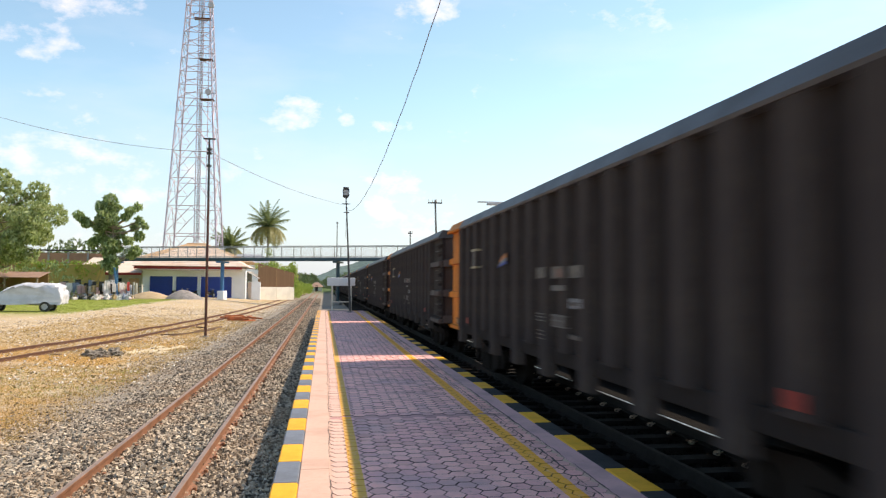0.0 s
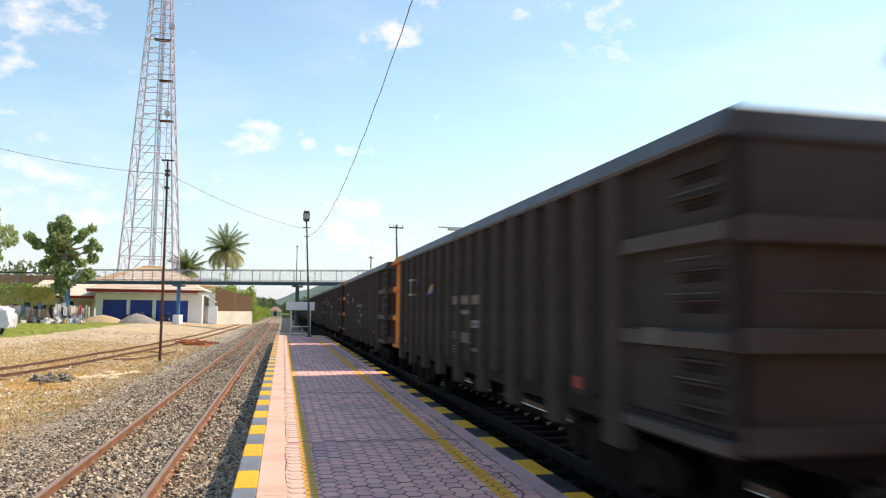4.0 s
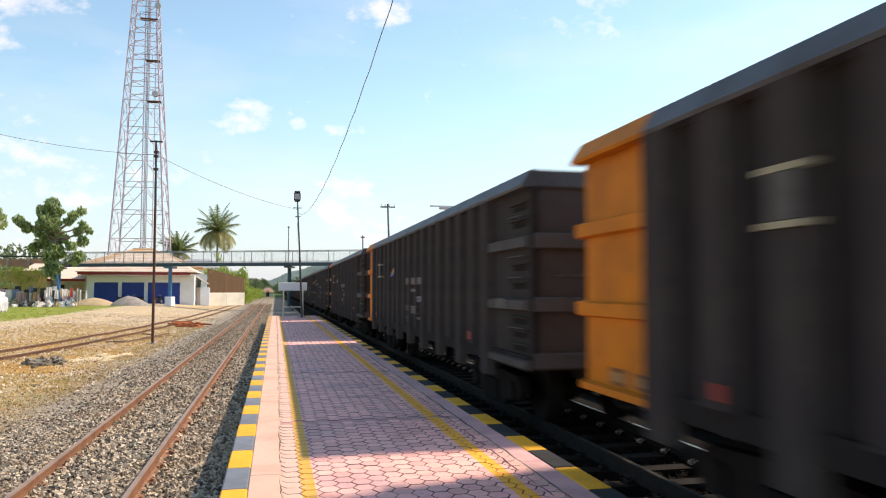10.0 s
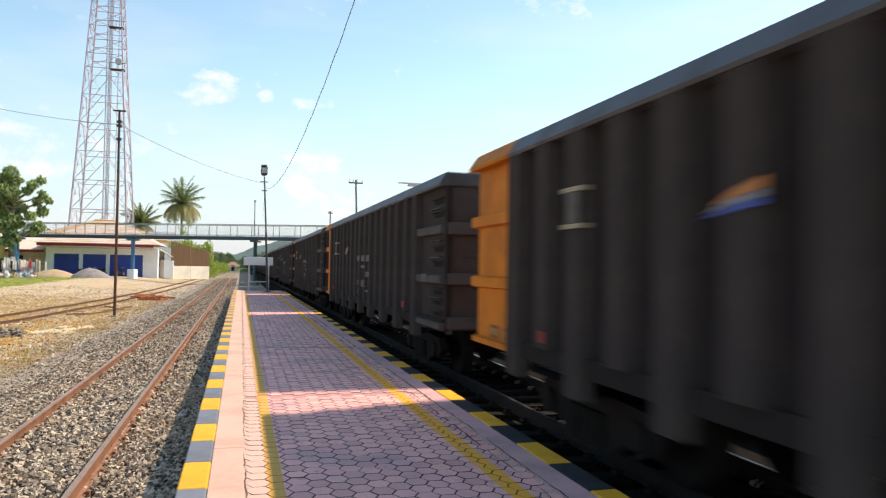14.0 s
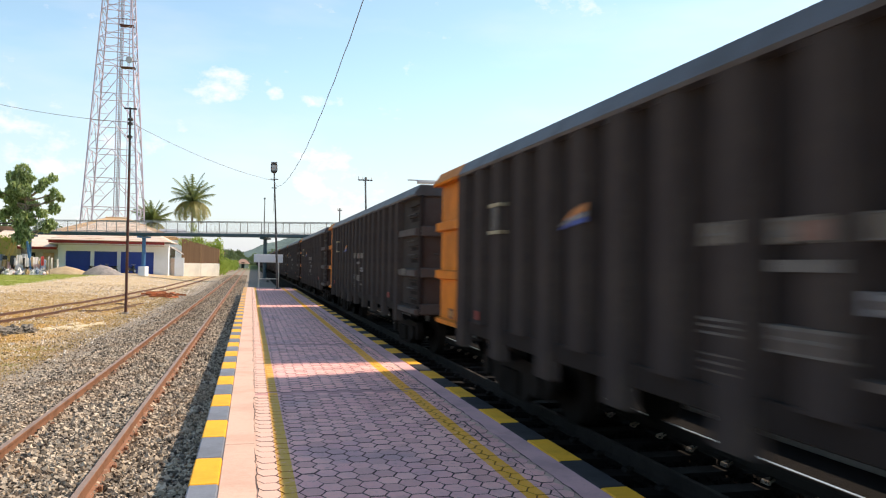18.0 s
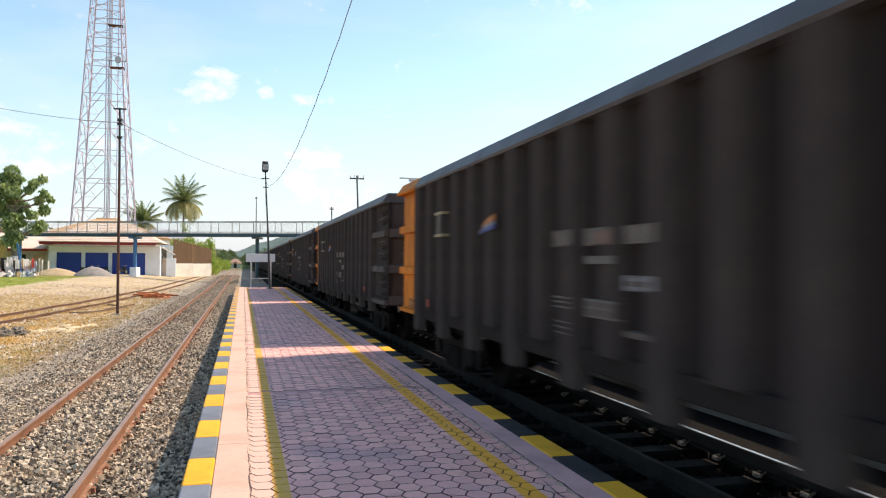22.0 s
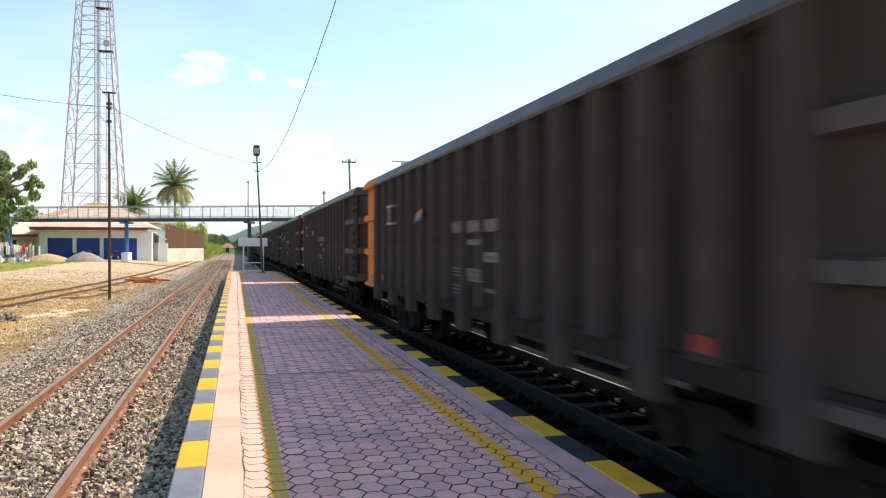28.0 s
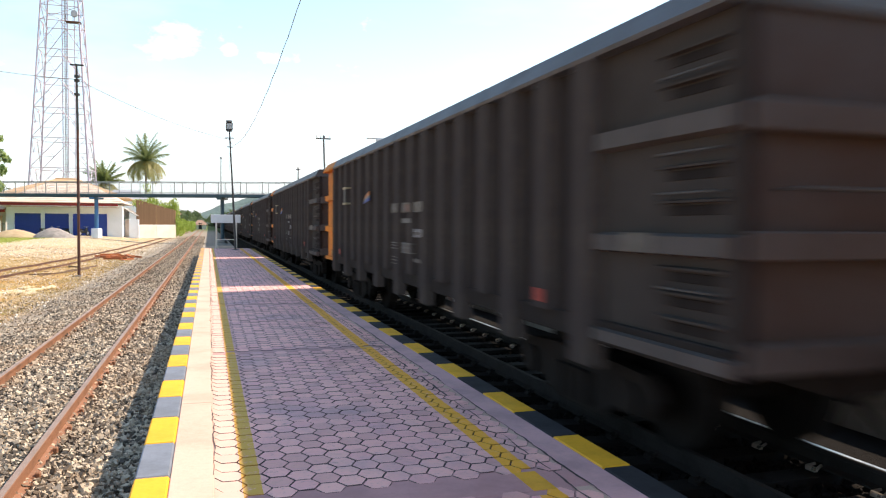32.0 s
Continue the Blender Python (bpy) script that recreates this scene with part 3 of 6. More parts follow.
def make_siding():
    """A rusty siding that swings towards the others in the distance."""
    tr = thing("siding_track", "old rusty siding on dirt curving towards the main line", "railway track", kind="structure")
    pts = [(-9.7, 12), (-9.1, 18), (-8.45, 23.5), (-7.75, 29), (-7.0, 38), (-6.3, 51), (-5.8, 65), (-5.4, 90), (-5.0, 128), (-4.2, 200), (-3.6, 300)]
    fine = []
    for i in range(len(pts) - 1):
        for k in range(4):
            t = k / 4
            p0, p1, p2, p3 = pts[max(i - 1, 0)], pts[i], pts[i + 1], pts[min(i + 2, len(pts) - 1)]
            fine.append(tuple(0.5 * (2 * p1[a] + (p2[a] - p0[a]) * t + (2 * p0[a] - 5 * p1[a] + 4 * p2[a] - p3[a]) * t * t + (3 * p1[a] - p0[a] - 3 * p2[a] + p3[a]) * t ** 3) for a in (0, 1)))
    fine.append(pts[-1])
    for off in (-0.533, 0.533):
        bm = BM()
        rings = []
        for i, (x, y) in enumerate(fine):
            a, b = fine[max(i - 1, 0)], fine[min(i + 1, len(fine) - 1)]
            w = Vector((b[0] - a[0], b[1] - a[1])).normalized()
            cx, cy = x + w.y * off, y - w.x * off
            z = ground_z(cx, cy) + 0.105
            rings.append([bm.verts.new((cx + w.y * u, cy - w.x * u, z + v)) for u, v in rail_outline(0, 0)])
        n = len(rings[0])
        for a, b in zip(rings, rings[1:]):
            for k in range(n):
                bm.faces.new((a[k], a[(k + 1) % n], b[(k + 1) % n], b[k]))
        part("rail", bm, M["rustdark"], tr)
    bm = BM()
    box(bm, -0.95, 0.95, -0.1, 0.1, -0.10, 0.012, 0.02)
    sl = part("sleeper", bm, M["rustwood"], tr, "weathered timber sleeper")
    first = True
    for i in range(8, len(fine) - 14):
        a, b = Vector(fine[i]), Vector(fine[i + 1])
        k = max(1, int((b - a).length / 0.68))
        for j in range(k):
            p = a.lerp(b, j / k)
            ang = math.degrees(math.atan2(-(b - a).x, (b - a).y))
            z = ground_z(p.x, p.y)
            if first:
                sl.matrix_basis = pose(p.x, p.y, z - 0.02, 0, 0, ang)
                first = False
            else:
                again(sl, p.x, p.y, z - 0.02 - 0.012 * ((i + j) % 4), ang)
    return tr


M["rustdark"] = worn("dark_rusty_rail", (0.115, 0.052, 0.034), 0.5, 35, 1.2, 0.8, amount=0.8, dirt=(0.18, 0.095, 0.06))
M["rustwood"] = worn("weathered_timber", (0.20, 0.13, 0.09), 0.5, 20, 2.0, 0.9, amount=0.7, vary=0.4)
make_left_track()
make_main_track()
make_siding()


def make_ballast():
    rng = np.random.default_rng(5)

    def bed(name, x0, x1, spans, top, mat, lo, hi, label):
        vs, fs = [], []
        for y0, y1, per in spans:
            n = int((x1 - x0) * (y1 - y0) * per)
            x, y = rng.uniform(x0, x1, n), rng.uniform(y0, y1, n)
            size = (1.0 if y0 < 40 else 1.9) * rng.uniform(lo, hi, (n, 1)) * rng.uniform(0.6, 1.2, (n, 3))
            z = np.array([top(a, b) for a, b in zip(x, y)]) + rng.uniform(-0.026, 0.036, n)
            keep = rng.random(n) < np.clip((x + 5.1) / 2.0, 0.02, 1)
            v, f = many(CUBE_V if y0 < 30 else OCTA_V, CUBE_F if y0 < 30 else OCTA_F, np.stack([x, y, z], 1)[keep], size[keep], rng.uniform(0, 6.28, (n, 3))[keep], 0.25, rng)
            me = cloud_mesh(name, v, f, mat)
            ob = new(name, me)
            tagged(ob, label, "ballast", kind="stuff")

    bed("ballast", -5.4, -0.44, [(-7, 3.5, 420), (3.5, 14, 2000), (14, 26, 900), (26, 48, 260), (48, 120, 46)], lambda a, b: max(-0.475 - 0.05 * sst(-a, 2.6, 3.8), ground_z(a, b) - 0.01 if a < -4.2 else -1.0) - 0.03 * sst(abs(a + 1.9), 0.5, 0.6), M["stone"], 0.011, 0.025, "grey and brown crushed stone ballast round the track")
    bed("dark_ballast", 2.74, 4.85, [(-7, 2.5, 150), (2.5, 16, 330), (16, 40, 110)], lambda a, b: -0.40, M["stonedark"], 0.018, 0.036, "oily stone ballast darkened for the shade under the train")


make_ballast()


# ---- the coal train ----
PITCH, BODY, HALF = 16.65, 15.2, 1.34


def make_wagon():
    """One open coal wagon; its origin lies on the rails' middle under the leading, orange end; the rest trails towards -y."""
    w = thing("coal_wagon", "black open coal wagon with an orange leading end and grey rim", "freight wagon", group="coal train")
    px = 1.225
    z0, z1 = 0.70, 3.01
    # shell: floor, sides and ends with real thickness
    for nm, q in (("side_wall", (-px, -px + 0.03, -BODY + 0.06, -1.38, z0, z1 - 0.05)), ("side_wall", (px - 0.03, px, -BODY + 0.06, -1.38, z0, z1 - 0.05)),
                  ("floor_plate", (-px + 0.03, px - 0.03, -BODY + 0.10, -0.09, z0 + 0.2, z0 + 0.26)), ("end_wall", (-px + 0.03, px - 0.03, -BODY + 0.06, -BODY + 0.10, z0, z1 - 0.05)),
                  ("end_wall", (-px + 0.03, px - 0.03, -0.09, -0.05, z0, z1 - 0.05)), ("centre_sill", (-0.28, 0.28, -BODY + 0.3, -0.3, z0 - 0.22, z0 + 0.2))):
        bm = BM()
        box(bm, *q)
        part(nm, bm, M["endrust" if nm == "end_wall" else "coal"], w)
    bm = BM()
    box(bm, px - 0.006, HALF - 0.02, -BODY + 0.1, -0.1, z0 + 0.2, z1 - 0.25)
    part("far_side_wall", bm, M["coal"], w)
    # side sill along the foot of the wall
    bm = BM()
    box(bm, -px - 0.05, -px + 0.0, -BODY + 0.08, -1.36, z0 - 0.02, z0 + 0.16, 0.008)
    part("side_sill", bm, M["sill"], w)
    # rim: a sloping plate over a square bar, both sides and both ends
    bm = BM()
    for sgn in (-1, 1):
        prism(bm, [(sgn * (px - 0.04), z1 - 0.2), (sgn * (px + 0.115), z1 - 0.2), (sgn * (px + 0.13), z1 - 0.17), (sgn * (px + 0.02), z1), (sgn * (px - 0.04), z1)], "y", -BODY, -1.40)
    box(bm, -px + 0.04, px - 0.04, -BODY, -BODY + 0.12, z1 - 0.2, z1, 0.01)
    part("top_rim", bm, M["rim"], w, "dull grey steel top rim")
    # orange leading end
    bm = BM()
    box(bm, -px - 0.006, -px + 0.03, -1.38, -0.06, z0 + 0.02, z1 - 0.19, 0.004)
    panel = part("orange_end", bm, M["orange"], w, "orange painted end panel")
    for q in ((px - 0.03, px + 0.035, -1.38, -0.06), (-px + 0.03, px - 0.03, -0.05, -0.01)):
        bm = BM()
        box(bm, *q, z0 + 0.02, z1 - 0.19, 0.006)
        part("end_panel", bm, M["orange"], panel)
    bm = BM()
    for sgn in (-1, 1):
        prism(bm, [(sgn * (px - 0.04), z1 - 0.2), (sgn * (px + 0.12), z1 - 0.2), (sgn * (px + 0.135), z1 - 0.17), (sgn * (px + 0.02), z1 + 0.002), (sgn * (px - 0.04), z1 + 0.002)], "y", -1.398, 0.02)
    box(bm, -px + 0.04, px - 0.04, -0.1, 0.02, z1 - 0.2, z1 + 0.001, 0.01)
    part("rim_end", bm, M["orange"], panel, "orange rim")
    for za, zb in ((2.10, 2.26), (1.37, 1.52), (0.69, 0.79)):
        bm = BM()
        prism(bm, [(-px - 0.004, za), (-px - 0.075, za + 0.02), (-px - 0.075, zb - 0.02), (-px - 0.004, zb)], "y", -1.36, 0.03 if za > 1 else -0.04)
        part("ledge", bm, M["orange"], panel)
    for y0, y1, za, zb, key in ((-0.86, -0.56, 0.80, 0.95, "mark_brown"), (-0.83, -0.59, 0.835, 0.915, "mark_beige"), (-1.24, -1.02, 0.81, 0.94, "mark_brown"), (-1.21, -1.05, 0.84, 0.91, "mark_beige")):
        bm = BM()
        lift = 0.012 if key == "mark_brown" else 0.015
        box(bm, -px - lift, -px - 0.005, y0, y1, za, zb)
        part("lettering_bar", bm, M[key], panel)
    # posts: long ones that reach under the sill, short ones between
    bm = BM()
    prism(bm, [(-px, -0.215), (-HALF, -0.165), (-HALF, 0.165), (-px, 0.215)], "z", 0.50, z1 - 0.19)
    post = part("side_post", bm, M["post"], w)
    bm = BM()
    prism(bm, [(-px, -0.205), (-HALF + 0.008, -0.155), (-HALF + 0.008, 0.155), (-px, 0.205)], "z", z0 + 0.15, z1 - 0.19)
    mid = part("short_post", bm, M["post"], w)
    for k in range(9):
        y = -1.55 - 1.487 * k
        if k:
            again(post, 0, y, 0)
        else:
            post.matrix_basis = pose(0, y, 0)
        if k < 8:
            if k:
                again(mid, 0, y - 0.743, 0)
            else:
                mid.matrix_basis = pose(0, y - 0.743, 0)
    # trailing end bay: ledges, ladder, end ribs
    for za, zb in ((2.10, 2.26), (1.37, 1.52), (0.70, 0.82)):
        bm = BM()
        prism(bm, [(-px, za), (-px - 0.10, za + 0.02), (-px - 0.10, zb - 0.02), (-px, zb)], "y", -BODY + 0.02, -13.66)
        part("end_bay_ledge", bm, M["ledge"], w)
    for za, zb in ((2.10, 2.28), (1.37, 1.54), (0.72, 0.9)):
        bm = BM()
        box(bm, -px, px, -BODY - 0.03, -BODY + 0.06, za, zb, 0.012)
        part("end_rib", bm, M["ledge"], w)
    for x in (-px - 0.02, px - 0.05):
        bm = BM()
        box(bm, x, x + 0.07, -BODY - 0.012, -BODY + 0.07, z0, z1 - 0.19, 0.01)
        part("corner_post", bm, M["coal"], w)
    # added plate: makes the bay's wall lighter than the wall between posts
    bm = BM()
    box(bm, -px - 0.004, -px + 0.001, -BODY + 0.07, -13.66, z0 + 0.02, z1 - 0.2)
    part("bay_plate", bm, M["bay"], w)
    # corner steps: dark plate as the pocket's shade, a lip, bare bar over each pair
    bm = BM()
    box(bm, -px - 0.010, -px + 0.002, -BODY + 0.20, -BODY + 0.72, -0.028, 0.034, 0.003)
    pocket = part("step_pocket", bm, M["pocket"], w, "dark plate standing for a shaded step pocket")
    bm = BM()
    prism(bm, [(-px, 0.045), (-px - 0.05, 0.050), (-px - 0.05, 0.064), (-px, 0.075)], "y", -BODY + 0.17, -BODY + 0.79)
    lip = part("step_lip", bm, M["bay"], w)
    for k, z in enumerate((0.92, 1.08, 1.24, 1.66, 1.88, 2.40, 2.60)):
        if k:
            again(pocket, 0, 0, z), again(lip, 0, 0, z)
        else:
            pocket.matrix_basis = lip.matrix_basis = pose(0, 0, z)
    bm = BM()
    tube(bm, (-px - 0.07, -BODY + 0.2, 0), (-px - 0.07, -BODY + 0.74, 0), 0.008, seg=6)
    for y in (-BODY + 0.2, -BODY + 0.74):
        tube(bm, (-px, y, 0), (-px - 0.07, y, 0), 0.010, seg=6)
    rung = part("hand_bar", bm, M["rung"], w, "bare steel hand bar")
    rung.matrix_basis = pose(0, 0, 1.17)
    for z in (1.77, 2.02, 2.50):
        again(rung, 0, 0, z)
    bm = BM()
    tube(bm, (-0.95, -BODY - 0.07, 1.78), (0.95, -BODY - 0.07, 1.78), 0.014, seg=6)
    for x in (-0.95, 0.95):
        tube(bm, (x, -BODY - 0.07, 1.78), (x, -BODY + 0.06, 1.78), 0.012, seg=6)
    part("grab_bar", bm, M["rung"], w, "bare steel grab bar")
    # markings: stencilled blocks, a striped sticker, red squares, a framed square
    def mark(y0, y1, za, zb, key, label="", out=0.004, nm="lettering_bar"):
        b = BM()
        box(b, -px - out, -px + 0.001, -y1, -y0, za, zb)
        return part(nm, b, M[key], w, label)

    for y0, y1, za, zb, key in ((2.83, 3.24, 2.285, 2.325, "cream"), (2.83, 3.24, 1.965, 2.005, "cream"), (2.94, 3.18, 2.01, 2.28, "mark_fill")):
        mark(y0, y1, za, zb, key, "cream framed marking" if key == "cream" else "", 0.135, "framed_mark")
    # three columns of stencilled data, each a dim panel with brighter lines
    for y0, y1, za, zb, key in ((7.22, 7.60, 1.74, 1.885, "mark_tan"), (7.24, 7.58, 1.275, 1.292, "mark"), (7.24, 7.58, 1.235, 1.25, "mark"), (7.24, 7.58, 1.19, 1.205, "mark"), (7.25, 7.57, 1.06, 1.072, "mark_dim"), (7.25, 7.57, 1.01, 1.025, "mark_dim"), (7.25, 7.57, 0.96, 0.972, "mark_dim"),
                                (7.88, 8.36, 1.735, 1.88, "mark_tan"), (7.88, 8.38, 1.585, 1.65, "mark"), (7.89, 8.40, 1.16, 1.275, "mark_dim"), (7.88, 8.42, 1.275, 1.295, "mark"), (7.88, 8.42, 1.145, 1.16, "mark"),
                                (8.55, 8.98, 1.735, 1.875, "mark_tan"), (8.55, 8.98, 1.385, 1.50, "markb"), (8.56, 8.92, 1.04, 1.085, "mark_dim")):
        if key in ("mark_tan", "markb"):
            n = max(3, round((y1 - y0) / 0.1))
            for k in range(n):
                ya = y0 + (y1 - y0) * k / n
                mark(ya + 0.008, ya + (y1 - y0) / n - 0.012, za + 0.012 * (k % 2), zb - 0.015 * (k % 3 == 1), key, out=0.118)
        else:
            mark(y0, y1, za, zb, key, out=0.118)
    for y0, y1, za, zb, key in ((7.24, 7.56, 1.862, 1.875, "mark"), (7.24, 7.58, 1.80, 1.815, "mark"), (7.88, 8.10, 1.86, 1.872, "mark"), (7.88, 8.04, 1.77, 1.81, "mark"), (8.10, 8.30, 1.75, 1.85, "mark_red"), (7.9, 8.34, 1.215, 1.235, "mark"), (8.55, 8.98, 1.862, 1.872, "mark"), (8.55, 8.98, 1.738, 1.748, "mark"), (8.6, 8.9, 1.42, 1.46, "mark_dim")):
        mark(y0, y1, za, zb, key, out=0.121)
    b = BM()
    box(b, -px - 0.11, -px - 0.09, -14.42, -14.05, 1.39, 1.52)
    part("data_plate", b, M["mark_fill"], w, "small pale data plate")
    for y in (2.30, 12.62):
        b = BM()
        out = 0.121
        box(b, -px - out, -px - out + 0.006, -y - (0.14 if y < 5 else 0.2), -y, 0.91, 1.02)
        part("red_square", b, M["redpatch"], w, "red painted square")
    b = BM()
    prism(b, [(-5.05, 2.015), (-5.25, 2.10), (-5.50, 2.15), (-5.50, 2.08), (-5.27, 2.052)], "x", -px - 0.118, -px - 0.10)
    sw = part("striped_sticker", b, M["logo_o"], w, "orange and blue swoosh sticker")
    b = BM()
    prism(b, [(-4.93, 1.935), (-5.19, 1.995), (-5.50, 2.028), (-5.50, 1.985), (-5.27, 1.965)], "x", -px - 0.118, -px - 0.10)
    part("blue_stripe", b, M["logo_b"], sw)
    b = BM()
    prism(b, [(-4.95, 1.965), (-5.17, 2.035), (-5.50, 2.075), (-5.50, 2.032), (-5.21, 2.002)], "x", -px - 0.117, -px - 0.10)
    part("white_stripe", b, M["markb"], sw)
    # running gear
    for y in (-2.7, -12.75):
        b = BM()
        box(b, -0.95, 0.95, y - 0.2, y + 0.2, 0.3, 0.56, 0.03)
        bog = part("bogie", b, M["bogie"], w)
        for x in (-0.98, 0.86):
            b = BM()
            prism(b, [(y - 1.25, 0.45), (y - 1.1, 0.62), (y - 0.35, 0.66), (y, 0.58), (y + 0.35, 0.66), (y + 1.1, 0.62), (y + 1.25, 0.45), (y + 1.12, 0.3), (y + 0.68, 0.3), (y + 0.4, 0.16), (y - 0.4, 0.16), (y - 0.68, 0.3), (y - 1.12, 0.3)], "x", x, x + 0.12)
            part("side_frame", b, M["bogie"], bog)
        for k in range(4):
            b = BM()
            tube(b, (-1.0, y - 0.24 + 0.16 * k, 0.22), (-1.0, y - 0.24 + 0.16 * k, 0.5), 0.06, seg=8)
            part("spring", b, M["bogie"], bog)
        for d in (-0.9, 0.9):
            b = BM()
            tube(b, (-0.86, y + d, 0.42), (0.86, y + d, 0.42), 0.07)
            part("axle", b, M["bogie"], bog)
            for x, inner in ((-0.60, -0.47), (0.47, 0.44)):
                b = BM()
                tube(b, (x, y + d, 0.42), (x + 0.13, y + d, 0.42), 0.42, seg=24)
                tube(b, (inner, y + d, 0.42), (inner + 0.03, y + d, 0.42), 0.445, seg=24)
                part("wheel", b, M["bogie"], bog)
            b = BM()
            tube(b, (-1.03, y + d, 0.42), (-0.86, y + d, 0.42), 0.13, seg=12)
            part("axle_box", b, M["bogie"], bog)
    for y, s in ((0.0, 1), (-BODY, -1)):
        b = BM()
        box(b, -0.11, 0.11, min(y - 0.2 * s, y + 0.62 * s), max(y - 0.2 * s, y + 0.62 * s), 0.66, 0.86, 0.03)
        box(b, -0.17, 0.17, min(y + 0.36 * s, y + 0.6 * s), max(y + 0.36 * s, y + 0.6 * s), 0.62, 0.92, 0.04)
        part("coupler", b, M["bogie"], w)
        b = BM()
        tube(b, (-0.4, y - 0.05 * s, 0.72), (-0.32, y + 0.3 * s, 0.45), 0.025, seg=6)
        tube(b, (-0.32, y + 0.3 * s, 0.45), (-0.25, y + 0.6 * s, 0.48), 0.025, seg=6)
        part("brake_hose", b, M["bogie"], w)
    # the body rides on its bogies
    for o in w.children:
        if not o.name.startswith(("bogie", "brake_hose")):
            o.location.z += 0.15
    return w


M["rung"] = worn("bare_steel_rung", (0.075, 0.073, 0.073), 0.5, 40, 5.0, 0.55, metal=0.3, spec=0.2)
M["pocket"] = worn("black_step_pocket", (0.025, 0.0215, 0.021), 0.6, 22, 1.4, 0.9, spec=0.03)
M["mark_fill"] = worn("dull_cream_fill", (0.095, 0.085, 0.075), 0.5, 25, 9.0, 0.8, amount=0.8)
M["mark_red"] = worn("rust_red_stencil", (0.21, 0.115, 0.09), 0.5, 25, 9.0, 0.8, amount=0.9)
M["mark_beige"] = worn("grey_beige_stencil", (0.34, 0.19, 0.07), 0.5, 25, 9.0, 0.8, amount=0.8)
M["mark_brown"] = worn("brown_stencil_ground", (0.20, 0.075, 0.02), 0.5, 25, 9.0, 0.8, amount=0.8)
M["mark_tan"] = worn("rusty_cream_stencil", (0.15, 0.135, 0.115), 0.4, 25, 9.0, 0.8, amount=0.9, dirt=(0.09, 0.07, 0.055))
M["mark_dim"] = worn("dim_stencil", (0.085, 0.07, 0.062), 0.6, 40, 6.0, 0.8)
wagon = make_wagon()
wagons = {0: wagon}
for n in range(-15, 20):
    if n:
        wagons[n] = copy_thing(wagon, Matrix())
# the bodies ride a little higher on their springs towards the tail of the train
for n, w in wagons.items():
    for o in w.children:
        if not o.name.startswith(("bogie", "brake_hose")):
            o.location.z += -0.013 + 0.030 * sst(n, 4.5, 13.0)


def motions():
    """The train draws steadily away, a shade slower towards the end."""
    for n, w in wagons.items():
        rows = []
        for i in range(17):
            t = 2.0 * i
            far = 2.76 * (6.130 + 3.2631 * t - 0.0012135 * t * t) - PITCH * n
            rows.append((t, pose(4.10, far - (0.12 if i == 7 else 0.0), -0.15 + 0.002 * math.sin(n * 5.1))))
        walk(w, rows)


# ---- posts, sign and wires by the track ----
M["rustpole"] = worn("rust_brown_pole", (0.105, 0.042, 0.030), 0.5, 20, 1.2, 0.7, metal=0.2, amount=0.8)
M["black"] = worn("black_steel", (0.03, 0.03, 0.03), 0.6, 20, 2.0, 0.6)
M["greypole"] = worn("grey_painted_pole", (0.15, 0.155, 0.16), 0.5, 20, 1.2, 0.6, metal=0.2)
M["darkpole"] = worn("dark_grey_pole", (0.06, 0.062, 0.066), 0.5, 20, 1.2, 0.6, metal=0.2)
M["galv"] = worn("galvanised_steel", (0.46, 0.47, 0.50), 0.75, 15, 0.8, 0.5, metal=0.35)
M["white"] = worn("white_plaster", (0.86, 0.90, 0.94), 0.84, 14, 0.5, 0.9, amount=0.5)
M["offwhite"] = worn("stained_white_wall", (0.70, 0.66, 0.58), 0.65, 14, 0.7, 0.9, amount=0.7)
M["creamwall"] = worn("cream_plaster", (0.88, 0.82, 0.70), 0.7, 14, 0.7, 0.9, amount=0.45)
M["board"] = worn("white_enamel_board", (0.72, 0.75, 0.77), 0.85, 30, 2.0, 0.35, amount=0.4)
M["blue"] = worn("blue_shutter_paint", (0.018, 0.075, 0.42), 0.7, 18, 0.9, 0.45, amount=0.5)
M["bluepost"] = worn("blue_bridge_paint", (0.05, 0.20, 0.42), 0.6, 18, 1.2, 0.5, amount=0.6)
M["railgrey"] = worn("grey_green_rail", (0.20, 0.23, 0.23), 0.6, 18, 1.2, 0.55, amount=0.6)
M["teal"] = worn("dark_teal_beam", (0.025, 0.075, 0.10), 0.6, 18, 1.2, 0.5, amount=0.6)
M["redfascia"] = worn("red_fascia", (0.36, 0.035, 0.03), 0.6, 18, 1.2, 0.6)
M["tile"] = worn("orange_roof_tile", (0.66, 0.42, 0.24), 0.62, 8, 0.6, 0.85, amount=0.7, bump=0.5, vary=0.35, dirt=(0.70, 0.56, 0.42))
M["tilepale"] = worn("pale_roof_tile", (0.74, 0.60, 0.50), 0.65, 8, 0.6, 0.85, amount=0.6, bump=0.5, vary=0.15, dirt=(0.66, 0.43, 0.28))
M["brownwall"] = worn("brown_creeper_wall", (0.30, 0.165, 0.075), 0.55, 6, 0.5, 0.95, amount=0.75, bump=0.9, dirt=(0.21, 0.19, 0.06))
M["creeperwall"] = worn("dry_creeper_wall", (0.46, 0.33, 0.13), 0.55, 6, 0.5, 0.95, amount=0.8, bump=0.9, dirt=(0.33, 0.30, 0.09))
M["bricky"] = worn("dull_brick_wall", (0.42, 0.22, 0.14), 0.6, 6, 0.5, 0.95, amount=0.7)
